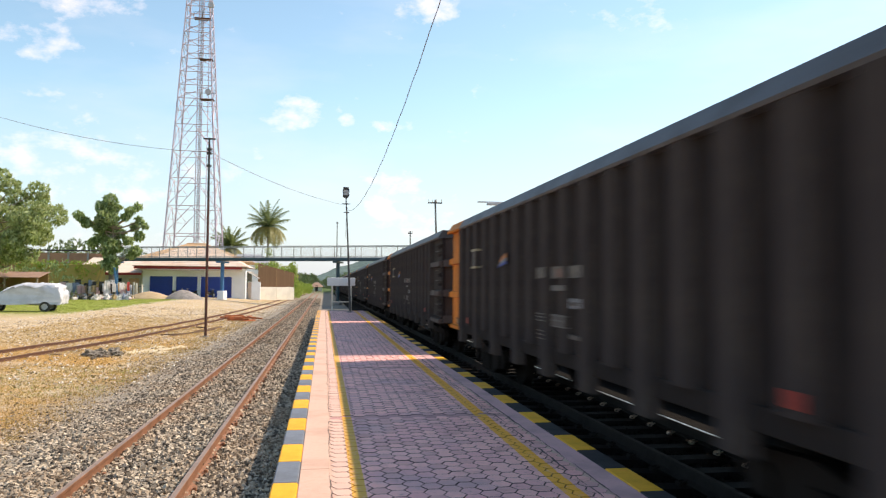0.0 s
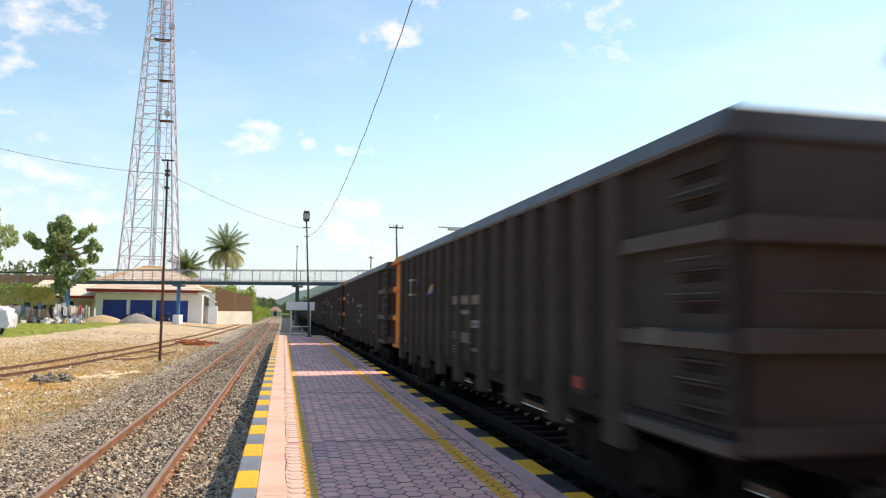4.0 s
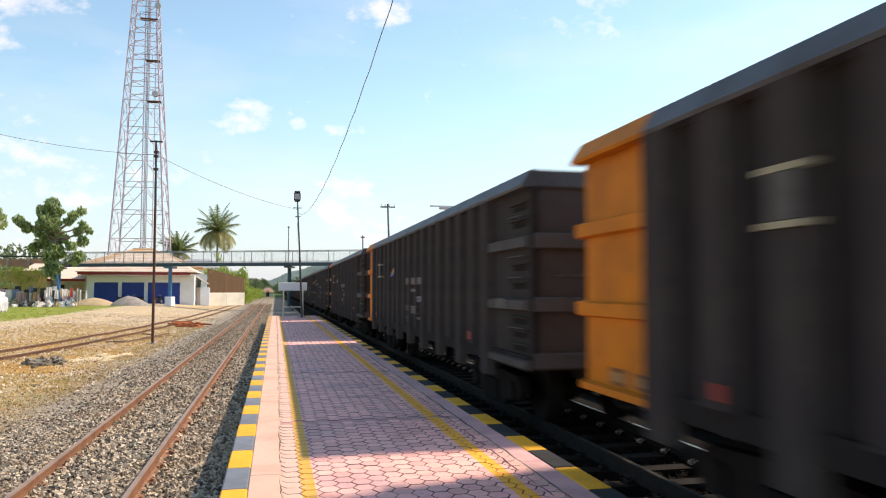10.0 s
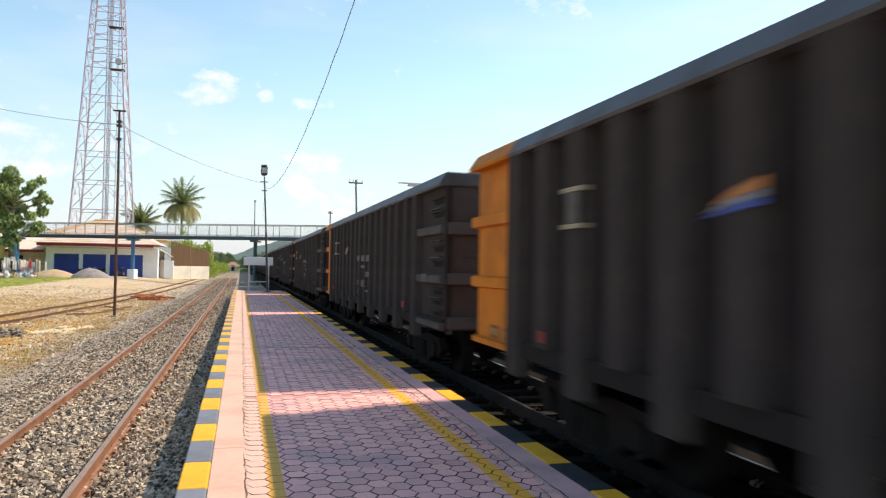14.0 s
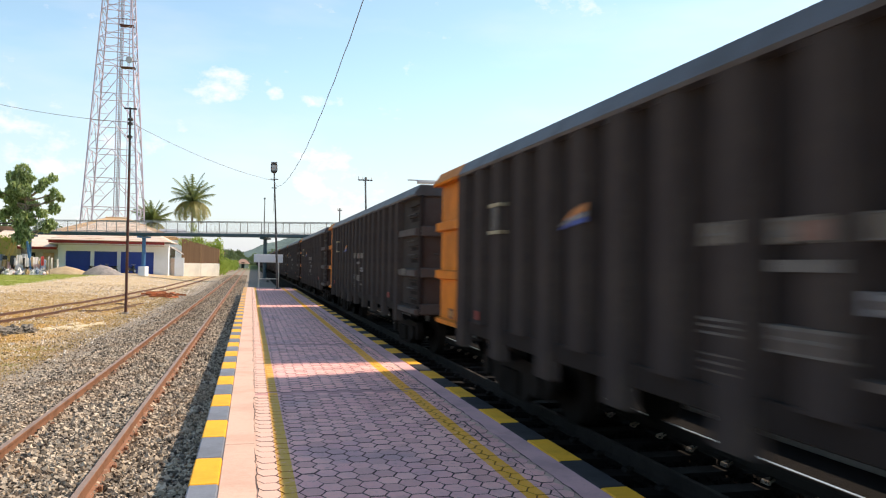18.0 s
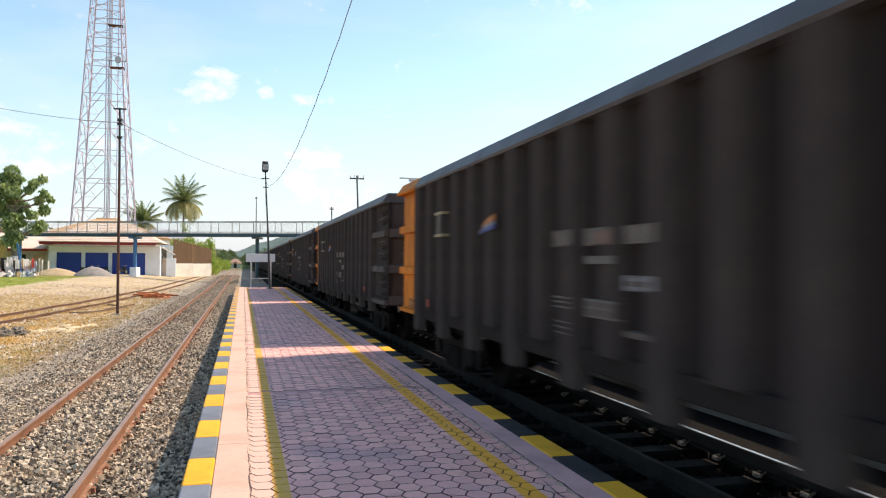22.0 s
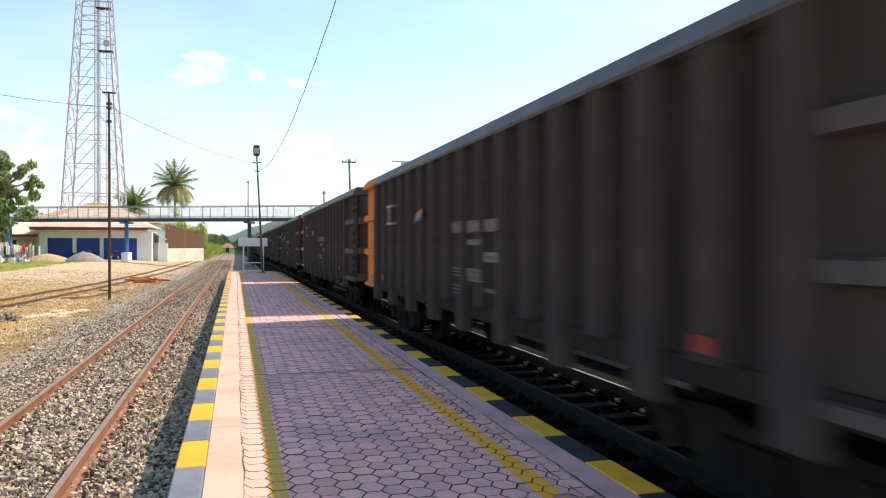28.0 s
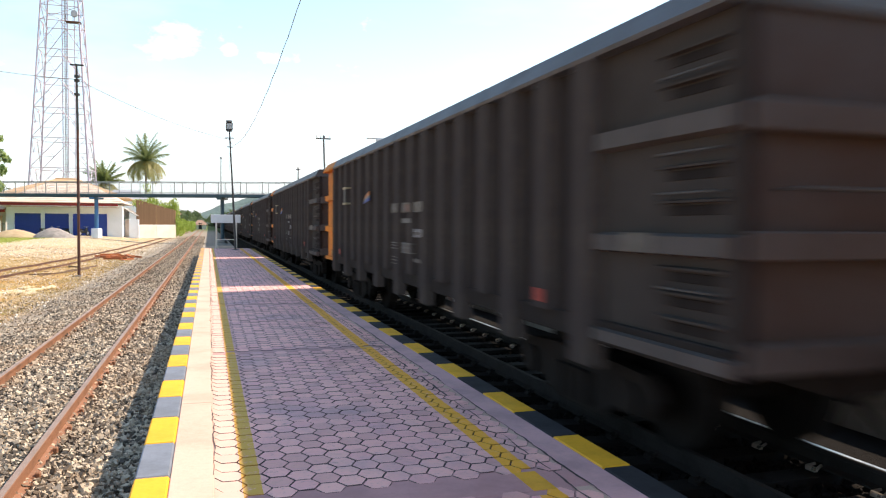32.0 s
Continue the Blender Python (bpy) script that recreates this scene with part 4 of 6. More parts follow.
M["boardslat"] = worn("brown_board", (0.19, 0.105, 0.055), 0.55, 12, 0.9, 0.95, amount=0.6, vary=0.22, dirt=(0.14, 0.09, 0.04))
M["glass"] = worn("dark_window_glass", (0.02, 0.025, 0.03), 0.8, 20, 1, 0.1)
M["wire"] = worn("black_cable", (0.17, 0.16, 0.155), 0.8, 30, 3, 0.6)
M["lampglass"] = worn("lamp_glass", (0.35, 0.37, 0.38), 0.8, 30, 3, 0.15)


def make_rusty_post():
    p = thing("signal_post", "tall thin rust-brown steel post with a black top", "post", -4.71, 31.6, ground_z(-4.71, 31.6))
    b = BM()
    tube(b, (0, 0, -0.2), (-0.01, 0, 5.6), 0.056, 0.048, 10)
    part("lower_pole", b, M["rustpole"], p)
    b = BM()
    tube(b, (-0.01, 0, 5.6), (-0.03, 0, 8.1), 0.048, 0.038, 10)
    part("upper_pole", b, M["black"], p, "black pole top")
    b = BM()
    box(b, -0.26, 0.22, -0.03, 0.03, 8.03, 8.09, 0.008)
    part("cross_arm", b, M["black"], p)
    for z in (6.9, 7.42, 7.58):
        b = BM()
        tube(b, (-0.02, 0, z), (-0.02, 0, z + 0.09), 0.10, seg=10)
        part("collar", b, M["black"], p)
    b = BM()
    tube(b, (0, 0, -0.3), (0, 0, 0.06), 0.16, 0.13, 10)
    part("foot", b, M["concrete"], p)


def make_lamp_post():
    p = thing("platform_lamp", "grey leaning lamp post with a boxy lantern at the platform end", "lamp post", 1.55, 45.8, 0)
    b = BM()
    tube(b, (0, 0, 0), (-0.16, 0, 3.6), 0.066, 0.06, 12)
    tube(b, (-0.16, 0, 3.6), (-0.335, 0, 7.0), 0.05, 0.04, 12)
    part("pole", b, M["darkpole"], p)
    b = BM()
    tube(b, (0, 0, 0), (0, 0, 0.05), 0.2, seg=12)
    part("base_plate", b, M["greypole"], p)
    for z, r in ((6.0, 0.16), (6.52, 0.24)):
        b = BM()
        x = -0.05 * z
        box(b, x - r, x + r, -0.035, 0.035, z, z + 0.05, 0.008)
        part("bracket", b, M["greypole"], p)
    b = BM()
    x = -0.345
    prism(b, [(x - 0.12, 6.93), (x + 0.12, 6.93), (x + 0.19, 7.02), (x + 0.19, 7.42), (x - 0.19, 7.42), (x - 0.19, 7.02)], "y", -0.19, 0.19)
    lan = part("lantern", b, M["black"], p, "dark boxy lantern")
    b = BM()
    box(b, x - 0.15, x + 0.15, -0.197, -0.19, 7.05, 7.38)
    part("lantern_glass", b, M["lampglass"], lan)
    b = BM()
    box(b, x - 0.17, x + 0.17, -0.17, 0.17, 7.46, 7.56, 0.02)
    part("lantern_cap", b, M["greypole"], lan)


def make_sign():
    p = thing("station_sign", "white station name board on two white legs past the platform end", "sign", 0, 49.6, ground_z(1, 49.6))
    g = -ground_z(1, 49.6)
    for x in (0.50, 1.72):
        b = BM()
        box(b, x - 0.05, x + 0.05, -0.05, 0.05, -0.1, 1.60 + g, 0.008)
        part("leg", b, M["offwhite"], p)
    b = BM()
    box(b, 0.17, 1.99, -0.07, 0.0, 1.58 + g, 2.11 + g, 0.015)
    part("board", b, M["board"], p)
    b = BM()
    box(b, 0.44, 1.78, -0.03, 0.0, 0.50 + g, 0.56 + g)
    part("tie_bar", b, M["offwhite"], p)


def make_wire(name, pts, r, label):
    me = bpy.data.curves.new(name, "CURVE")
    me.dimensions, me.bevel_depth, me.bevel_resolution, me.resolution_u = "3D", r, 1, 1
    sp = me.splines.new("POLY")
    sp.points.add(len(pts) - 1)
    for i, q in enumerate(pts):
        sp.points[i].co = (*q, 1)
    me.materials.append(M["wire"])
    return tagged(new(name, me), label, "cable")


def make_wires():
    pts = []
    for i in range(60):
        y = 45.6 - 50.0 * i / 59
        z = 5.37 + 0.00475 * (y - 33) ** 2 + 0.3 * sst(y, 41.5, 45.6) ** 2
        a = i * 2.2
        pts.append((1.22 + 0.0275 * (45.8 - y) + 0.008 * math.cos(a), y, z + 0.008 * math.sin(a)))
    make_wire("overhead_cable", pts, 0.010, "black twisted cable sagging from the lamp post overhead")
    for a, b, sag in (((1.2, 45.6, 6.44), (-4.73, 31.6, 7.0), 0.27), ((-4.73, 31.6, 7.0), (-20.0, 30.0, 10.9), 1.02)):
        a, b = Vector(a), Vector(b)
        pts = []
        for i in range(31):
            u = i / 30
            pts.append(tuple(a.lerp(b, u) - Vector((0, 0, 4 * sag * u * (1 - u)))))
        make_wire("side_cable", pts, 0.009, "thin black cable strung from post to post across the yard")
    pts = [(1.25 - 0.004 * k, 45.75, 6.3 - 0.2 * k) for k in range(10)]
    make_wire("drop_cable", pts, 0.009, "thin cable hanging down beside the lamp post")


def make_tele_pole(x, y, top, lean, arm, label):
    p = thing("telegraph_pole", label, "utility pole", x, y, 0)
    z0 = ground_z(x, y)
    b = BM()
    tube(b, (0, 0, z0 - 0.1), (lean, 0, top), 0.11, 0.08, 8)
    part("pole", b, M["greypole"], p)
    b = BM()
    box(b, lean - arm, lean + arm, -0.06, 0.06, top - 0.36, top - 0.24, 0.01)
    ca = part("cross_arm", b, M["greypole"], p)
    for d in (-0.9, -0.35, 0.2, 0.9):
        b = BM()
        tube(b, (lean + d * arm, 0, top - 0.24), (lean + d * arm, 0, top + 0.02), 0.05, 0.035, 6)
        part("insulator", b, M["offwhite"], ca)


def make_right_poles():
    make_tele_pole(10.6, 70, 9.75, -0.38, 0.68, "leaning telegraph pole with a cross arm and insulators")
    make_tele_pole(11.4, 101, 9.0, 0.0, 0.3, "slim telegraph pole far along the line")
    p = thing("yard_light", "yard light with a flat arm seen over the train", "lamp post", 14.6, 60, 0)
    b = BM()
    tube(b, (0, 0, ground_z(14.6, 60) - 0.1), (0, 0, 8.5), 0.10, 0.07, 8)
    part("pole", b, M["greypole"], p)
    b = BM()
    box(b, -2.35, 0.1, -0.05, 0.05, 8.46, 8.56, 0.01)
    part("arm", b, M["galv"], p)
    b = BM()
    box(b, -1.55, -0.1, -0.2, 0.2, 8.26, 8.47, 0.03)
    part("lamp_head", b, M["galv"], p)
    p = thing("slim_mast", "slim grey mast behind the footbridge", "mast", 1.57, 100, 0)
    b = BM()
    tube(b, (0, 0, ground_z(1.57, 100)), (0, 0, 9.8), 0.09, 0.05, 8)
    part("pole", b, M["greypole"], p)
    b = BM()
    tube(b, (0, 0, 9.75), (0, 0, 9.95), 0.16, 0.1, 8)
    part("cap", b, M["greypole"], p)


def make_footbridge():
    """Crosses the tracks askew; u runs along it from where it passes before the garage."""
    y, u0, u1 = 88.0, -10.4, 38.0
    p = thing("footbridge", "steel footbridge with dark teal beam and mesh railings over the tracks", "footbridge", -14.8, y, 0, -22)
    for d in (-0.9, 0.9):
        b = BM()
        box(b, u0, u1, d - 0.1, d + 0.1, 4.22, 4.50, 0.02)
        box(b, u0, u1, d - 0.16, d + 0.16, 4.22, 4.25)
        part("beam", b, M["teal"], p)
    b = BM()
    box(b, u0, u1, -0.78, 0.78, 4.47, 4.56)
    part("deck", b, M["concrete"], p)
    for side in (-0.95, 0.95):
        for z, r in ((5.78, 0.036), (4.68, 0.02)):
            b = BM()
            tube(b, (u0, side, z), (u1, side, z), r, seg=6)
            part("handrail", b, M["railgrey"], p)
        b = BM()
        box(b, -0.03, 0.03, -0.03, 0.03, 4.5, 5.8)
        post = part("railing_post", b, M["railgrey"], p)
        post.matrix_basis = pose(u0, side, 0)
        for i in range(1, 22):
            again(post, u0 + i * 2.32, side, 0)
        b = BM()
        for i in range(0, 320):
            u = u0 + i * 0.151
            v = [b.verts.new(q) for q in ((u - 0.004, side, 4.68), (u + 0.004, side, 4.68), (u + 0.004, side, 5.76), (u - 0.004, side, 5.76))]
            b.faces.new(v)
        for k in range(7):
            z = 4.82 + 0.15 * k
            v = [b.verts.new(q) for q in ((u0, side, z - 0.004), (u1, side, z - 0.004), (u1, side, z + 0.004), (u0, side, z + 0.004))]
            b.faces.new(v)
        tagged(part("mesh_infill", b, M["galv"], p, "fine wire mesh"), kind="stuff")
    for u, r, mat in ((-9.6, 0.2, "bluepost"), (3.85, 0.2, "bluepost"), (17.5, 0.19, "teal"), (30.0, 0.2, "teal")):
        m = p.matrix_basis @ Vector((u, 0, 0))
        gz = ground_z(m.x, m.y)
        b = BM()
        tube(b, (u, 0, gz), (u, 0, 4.0), r, seg=14)
        part("column", b, M[mat], p, "blue painted steel column" if mat == "bluepost" else "dark teal steel column")
        b = BM()
        box(b, u - 0.4, u + 0.4, -0.4, 0.4, gz - 0.2, gz + (0.98 if u < 10 else 0.3), 0.04)
        part("column_base", b, M["white" if u < 10 else "concrete"], p, "white concrete column base" if u < 10 else "")
        b = BM()
        box(b, u - 0.25, u + 0.25, -1.0, 1.0, 3.98, 4.17, 0.02)
        part("column_head", b, M[mat], p)


def hip_roof(b, x0, x1, y0, y1, z0, ridge, inset):
    ym = (y0 + y1) / 2
    v = [b.verts.new(q) for q in ((x0, y0, z0), (x1, y0, z0), (x1, y1, z0), (x0, y1, z0), (x0 + inset, ym, ridge), (x1 - inset, ym, ridge))]
    for f in ((0, 1, 5, 4), (1, 2, 5), (2, 3, 4, 5), (3, 0, 4), (3, 2, 1, 0)):
        b.faces.new([v[k] for k in f])


def make_tile_rows(parent, x0, x1, y0, ym, z0, ridge, inset, mat, name="tile_course"):
    """Courses of roof tiles on the slope that faces the tracks."""
    n = 12
    for i in range(n):
        t0, t1 = i / n, (i + 1.15) / n
        t1 = min(t1, 1)
        b = BM()
        za, zb = z0 + (ridge - z0) * t0, z0 + (ridge - z0) * t1
        ya, yb = y0 + (ym - y0) * t0, y0 + (ym - y0) * t1
        q = [(x0 + inset * t0, ya, za + 0.07), (x1 - inset * t0, ya, za + 0.07), (x1 - inset * t1, yb, zb + 0.03), (x0 + inset * t1, yb, zb + 0.03)]
        q += [(a, bb, c - 0.06) for a, bb, c in q]
        v = [b.verts.new(k) for k in q]
        for f in ((0, 1, 2, 3), (7, 6, 5, 4), (0, 4, 5, 1), (1, 5, 6, 2), (2, 6, 7, 3), (3, 7, 4, 0)):
            b.faces.new([v[k] for k in f])
        part(name, b, mat, parent)


def make_depot():
    y = 95.0
    p = thing("garage_building", "white garage with three blue shutters, red fascia and tiled hip roof", "building", 0, y, 0)
    g = 0.02
    doors = [(-20.8, -18.13), (-17.76, -15.24), (-14.86, -11.2)]
    b = BM()
    box(b, -21.6, -9.55, 0.5, 8.5, g - 0.3, 3.3)
    part("rear_wall", b, M["white"], p)
    xs = [-21.6] + [v for d in doors for v in d] + [-9.55]
    for i in range(0, len(xs), 2):
        b = BM()
        box(b, xs[i], xs[i + 1], 0.0, 0.5, g - 0.3, 3.3, 0.01)
        part("pier", b, M["white"], p)
    b = BM()
    box(b, -21.6, -9.55, -0.03, 0.5, 2.52, 3.32)
    part("lintel", b, M["white"], p)
    for x0, x1 in doors:
        b = BM()
        box(b, x0, x1, 0.30, 0.36, g - 0.1, 2.52)
        sh = part("shutter", b, M["blue"], p, "closed blue roller shutter")
        b = BM()
        box(b, x0 + 0.02, x1 - 0.02, 0.262, 0.30, -0.035, 0.035, 0.012)
        slat = part("slat", b, M["blue"], sh)
        slat.matrix_basis = pose(0, 0, 0.2)
        for k in range(1, 22):
            again(slat, 0, 0, 0.2 + 0.105 * k)
    b = BM()
    box(b, -22.3, -9.9, -1.45, -1.25, 3.40, 3.70, 0.02)
    part("fascia", b, M["redfascia"], p, "dull red fascia board")
    b = BM()
    box(b, -22.25, -9.95, -1.25, 0.5, 3.22, 3.34)
    part("soffit", b, M["offwhite"], p)
    b = BM()
    hip_roof(b, -22.5, -9.2, -1.5, 9.5, 3.72, 6.2, 4.6)
    roof = part("roof", b, M["tilepale"], p)
    make_tile_rows(roof, -22.5, -9.2, -1.5, 4.0, 3.72, 6.2, 4.6, M["tilepale"])
    b = BM()
    tube(b, (-17.9, 4.0, 6.24), (-13.8, 4.0, 6.24), 0.14, seg=8)
    part("ridge", b, M["tile"], roof)
    # windows and door at the gable side
    for x in (-9.54,):
        b = BM()
        box(b, x, x + 0.05, 2.0, 3.2, 1.2, 2.2)
        win = part("window", b, M["glass"], p)
        b = BM()
        box(b, x + 0.01, x + 0.09, 1.92, 3.28, 1.1, 1.2)
        part("window_sill", b, M["white"], win)

    q = thing("side_shed", "white lean-to and yard wall beside the garage", "shed", 0, 97, 0)
    b = BM()
    box(b, -9.5, -8.7, 0.0, 6.0, -0.3, 1.95, 0.02)
    part("wall", b, M["offwhite"], q)
    b = BM()
    box(b, -9.0, -7.9, -0.4, 0.0, -0.3, 1.95, 0.02)
    part("front_wall", b, M["white"], q)
    b = BM()
    box(b, -9.5, -8.9, -0.05, 0.02, 0.0, 1.85)
    part("door", b, M["tilepale"], q, "grey-brown plank door")
    b = BM()
    v = prism(b, [(-9.6, 3.3), (-8.2, 2.45), (-8.2, 2.38), (-9.6, 3.22)], "y", -0.8, 6.5)
    part("roof", b, M["concrete"], q)

    q = thing("annex", "low annex with brown front and tin roof beside the garage", "building", 0, 96, 0)
    b = BM()
    box(b, -29.5, -21.62, 0.0, 7.0, -0.3, 2.75)
    part("wall", b, M["offwhite"], q)
    b = BM()
    prism(b, [(-1.2, 2.75), (8, 4.9), (8, 5.0), (-1.2, 2.9)], "x", -29.8, -21.7)
    part("roof", b, M["tilepale"], q)
    for x0, x1, mat in ((-23.4, -22.2, "tile"), (-25.4, -24.2, "glass"), (-28.2, -27.0, "tile")):
        b = BM()
        box(b, x0, x1, -0.05, 0.03, 0.1, 2.25)
        part("door", b, M[mat], q)
    b = BM()
    box(b, -29.8, -21.7, -1.24, -1.18, 2.62, 2.92)
    part("fascia", b, M["redfascia"], q)

    # a second, larger tiled roof behind
    q = thing("rear_house", "house with an orange tiled hip roof behind the garage", "house", 0, 106, 0)
    b = BM()
    box(b, -25, -11.5, 0, 10, -0.3, 4.8)
    part("wall", b, M["white"], q)
    b = BM()
    hip_roof(b, -26.5, -9.5, -1.2, 11.2, 4.6, 7.25, 7.1)
    roof = part("roof", b, M["tile"], q)
    make_tile_rows(roof, -26.5, -9.5, -1.2, 5.0, 4.6, 7.25, 7.1, M["tile"])
    b = BM()
    tube(b, (-19.4, 5.0, 7.3), (-16.6, 5.0, 7.3), 0.15, seg=8)
    part("ridge", b, M["tile"], roof)


def make_walls():
    q = thing("boundary_wall", "white yard wall with brown creeper-grown boards above", "wall", 0, 0, 0, kind="structure")
    pts = [(-8.35, 99.5), (-6.2, 101.5), (-4.0, 104.0)]
    for (xa, ya), (xb, yb) in zip(pts, pts[1:]):
        ang = math.degrees(math.atan2(yb - ya, xb - xa))
        ln = math.hypot(xb - xa, yb - ya)
        b = BM()
        box(b, 0, ln - 0.01, 0, 0.2, -0.4, 1.3, 0.02)
        o = part("base_wall", b, M["creamwall"], q)
        o.matrix_basis = pose(xa, ya, 0, 0, 0, ang)
        b = BM()
        ha, hb = 4.35 + 0.265 * (-8.35 - xa), 4.35 + 0.265 * (-8.35 - xb)
        prism(b, [(0, 1.3), (ln - 0.01, 1.3), (ln - 0.01, hb - 0.05), (0, ha - 0.05)], "y", 0.05, 0.16)
        o = part("board_wall", b, M["brownwall"], q, "brown weathered boards")
        o.matrix_basis = pose(xa, ya, 0, 0, 0, ang)
        b = BM()
        box(b, 0, 0.183, 0.036, 0.05, 0.0, 1.0, 0.003)
        slat = part("board", b, M["boardslat"], o)
        n = int(ln / 0.19)
        for k in range(n):
            sl = again(slat) if k else slat
            sl.matrix_basis = pose(0.19 * k, 0, 1.3) @ Matrix.Diagonal((1, 1, ha + (hb - ha) * k / n - 1.3 + 0.03 * math.sin(k * 3.7), 1))
    q = thing("creeper_wall", "brick-brown wall under a grassy top beyond the yard", "wall", 0, 90, 0, kind="structure")
    b = BM()
    box(b, -34, -24.6, 0.0, 0.4, 0.0, 3.75, 0.05)
    part("wall", b, M["creeperwall"], q)
    q = thing("rear_yard_wall", "tall brown wall behind the footbridge ramp", "wall", 0, 104, 0, kind="structure")
    b = BM()
    box(b, -44, -27.3, 0.0, 0.3, -0.3, 5.5, 0.03)
    part("wall", b, M["bricky"], q)
    b = BM()
    box(b, -0.12, 0.12, -0.1, 0.0, -0.3, 5.6, 0.02)
    pier = part("pier", b, M["concrete"], q)
    pier.matrix_basis = pose(-42.5, 0, 0)
    for k in range(1, 7):
        again(pier, -42.5 + 2.4 * k, 0, 0)
    b = BM()
    tube(b, (-44, 0.1, 5.85), (-27.3, 0.1, 5.85), 0.10, seg=6)
    part("top_rail", b, M["black"], q, "dark rail along the wall")


def make_tower():
    p = thing("radio_tower", "tall four-legged lattice radio tower of pale painted steel", "lattice tower", -22.15, 134, 0)
    z1, w0, w1 = 60.0, 9.3, 2.7

    def half(z):
        return (w0 + (w1 - w0) * z / z1) / 2

    corners = [(-1, -1), (1, -1), (1, 1), (-1, 1)]

    def at(c, z):
        return Vector((c[0] * half(z) , c[1] * half(z), z))

    for c in corners:
        b = BM()
        tube(b, at(c, -0.3), at(c, z1), 0.15, 0.10, 6)
        part("leg", b, M["towerpaint"], p)
    levels = [0.0, 5.2, 10.0, 14.7, 19.4, 24.0, 28.6, 33.1]
    z = 33.1
    while z < 59.5:
        z += 2.32
        levels.append(z)
    for i in range(len(levels) - 1):
        za, zb = levels[i], levels[i + 1]
        big = zb - za > 3
        for k in range(4):
            c, d = corners[k], corners[(k + 1) % 4]
            b = BM()
            tube(b, at(c, zb), at(d, zb), 0.065, seg=5)
            part("horizontal", b, M["towerpaint"], p)
            b = BM()
            mid = (at(c, zb) + at(d, zb)) / 2
            if big:
                tube(b, at(c, za), mid, 0.06, seg=5)
                tube(b, at(d, za), mid, 0.06, seg=5)
                q = at(c, (za + zb) / 2)
                tube(b, q, at(c, za).lerp(mid, 0.5), 0.035, seg=4)
                tube(b, at(c, zb), at(c, za).lerp(mid, 0.5), 0.035, seg=4)
                q = at(d, (za + zb) / 2)
                tube(b, q, at(d, za).lerp(mid, 0.5), 0.035, seg=4)
                tube(b, at(d, zb), at(d, za).lerp(mid, 0.5), 0.035, seg=4)
            else:
                tube(b, at(c, za), at(d, zb), 0.05, seg=4)
                if k % 2:
                    tube(b, at(d, za), at(c, zb), 0.035, seg=4)
            part("brace", b, M["towerpaint"], p)
    b = BM()
    for x in (0.0, 0.8):
        tube(b, (x, -0.5, 0), (x, -0.5, z1), 0.075, seg=5)
    for i in range(150):
        tube(b, (0.0, -0.5, 0.4 * i), (0.8, -0.5, 0.4 * i), 0.04, seg=4)
    tagged(part("ladder", b, M["towerpaint"], p))
    b = BM()
    for x in (0.3, 0.5):
        box(b, x, x + 0.12, -0.46, -0.40, 0.2, z1 - 1)
    part("cable_tray", b, M["galv"], p)
    b = BM()
    tube(b, (1.7, 0.2, 0), (1.7, 0.2, z1 - 2), 0.07, seg=5)
    part("waveguide", b, M["towerpaint"], p)
    for z, x0, x1 in ((33.0, 0.9, 3.1), (40.0, 0.5, 2.7), (47.2, -0.6, 2.2), (55.5, -0.6, 1.7)):
        b = BM()
        box(b, x0, x1, -half(z) - 0.3, -half(z) + 0.9, z - 0.08, z + 0.04)
        for x in (x0, (x0 + x1) / 2, x1):
            tube(b, (x, -half(z) - 0.28, z), (x, -half(z) - 0.28, z + 1.0), 0.03, seg=4)
        tube(b, (x0, -half(z) - 0.28, z + 1.0), (x1, -half(z) - 0.28, z + 1.0), 0.03, seg=4)
        part("rest_platform", b, M["rustpole"], p, "rusty rest platform")
    for z, x in ((34.2, 2.2), (49.5, 2.2), (57.3, -1.9)):
        b = BM()
        bmesh.ops.create_cone(b, cap_ends=True, segments=16, radius1=0.55, radius2=0.5, depth=0.35, matrix=pose(x, -half(z) - 0.5, z, 90, 0, 0))
        part("dish", b, M["galv"], p, "small drum antenna")


M["towerpaint"] = worn("pale_pink_tower_paint", (0.52, 0.42, 0.50), 0.7, 12, 0.25, 0.55, metal=0.1, amount=0.8, dirt=(0.40, 0.41, 0.52))


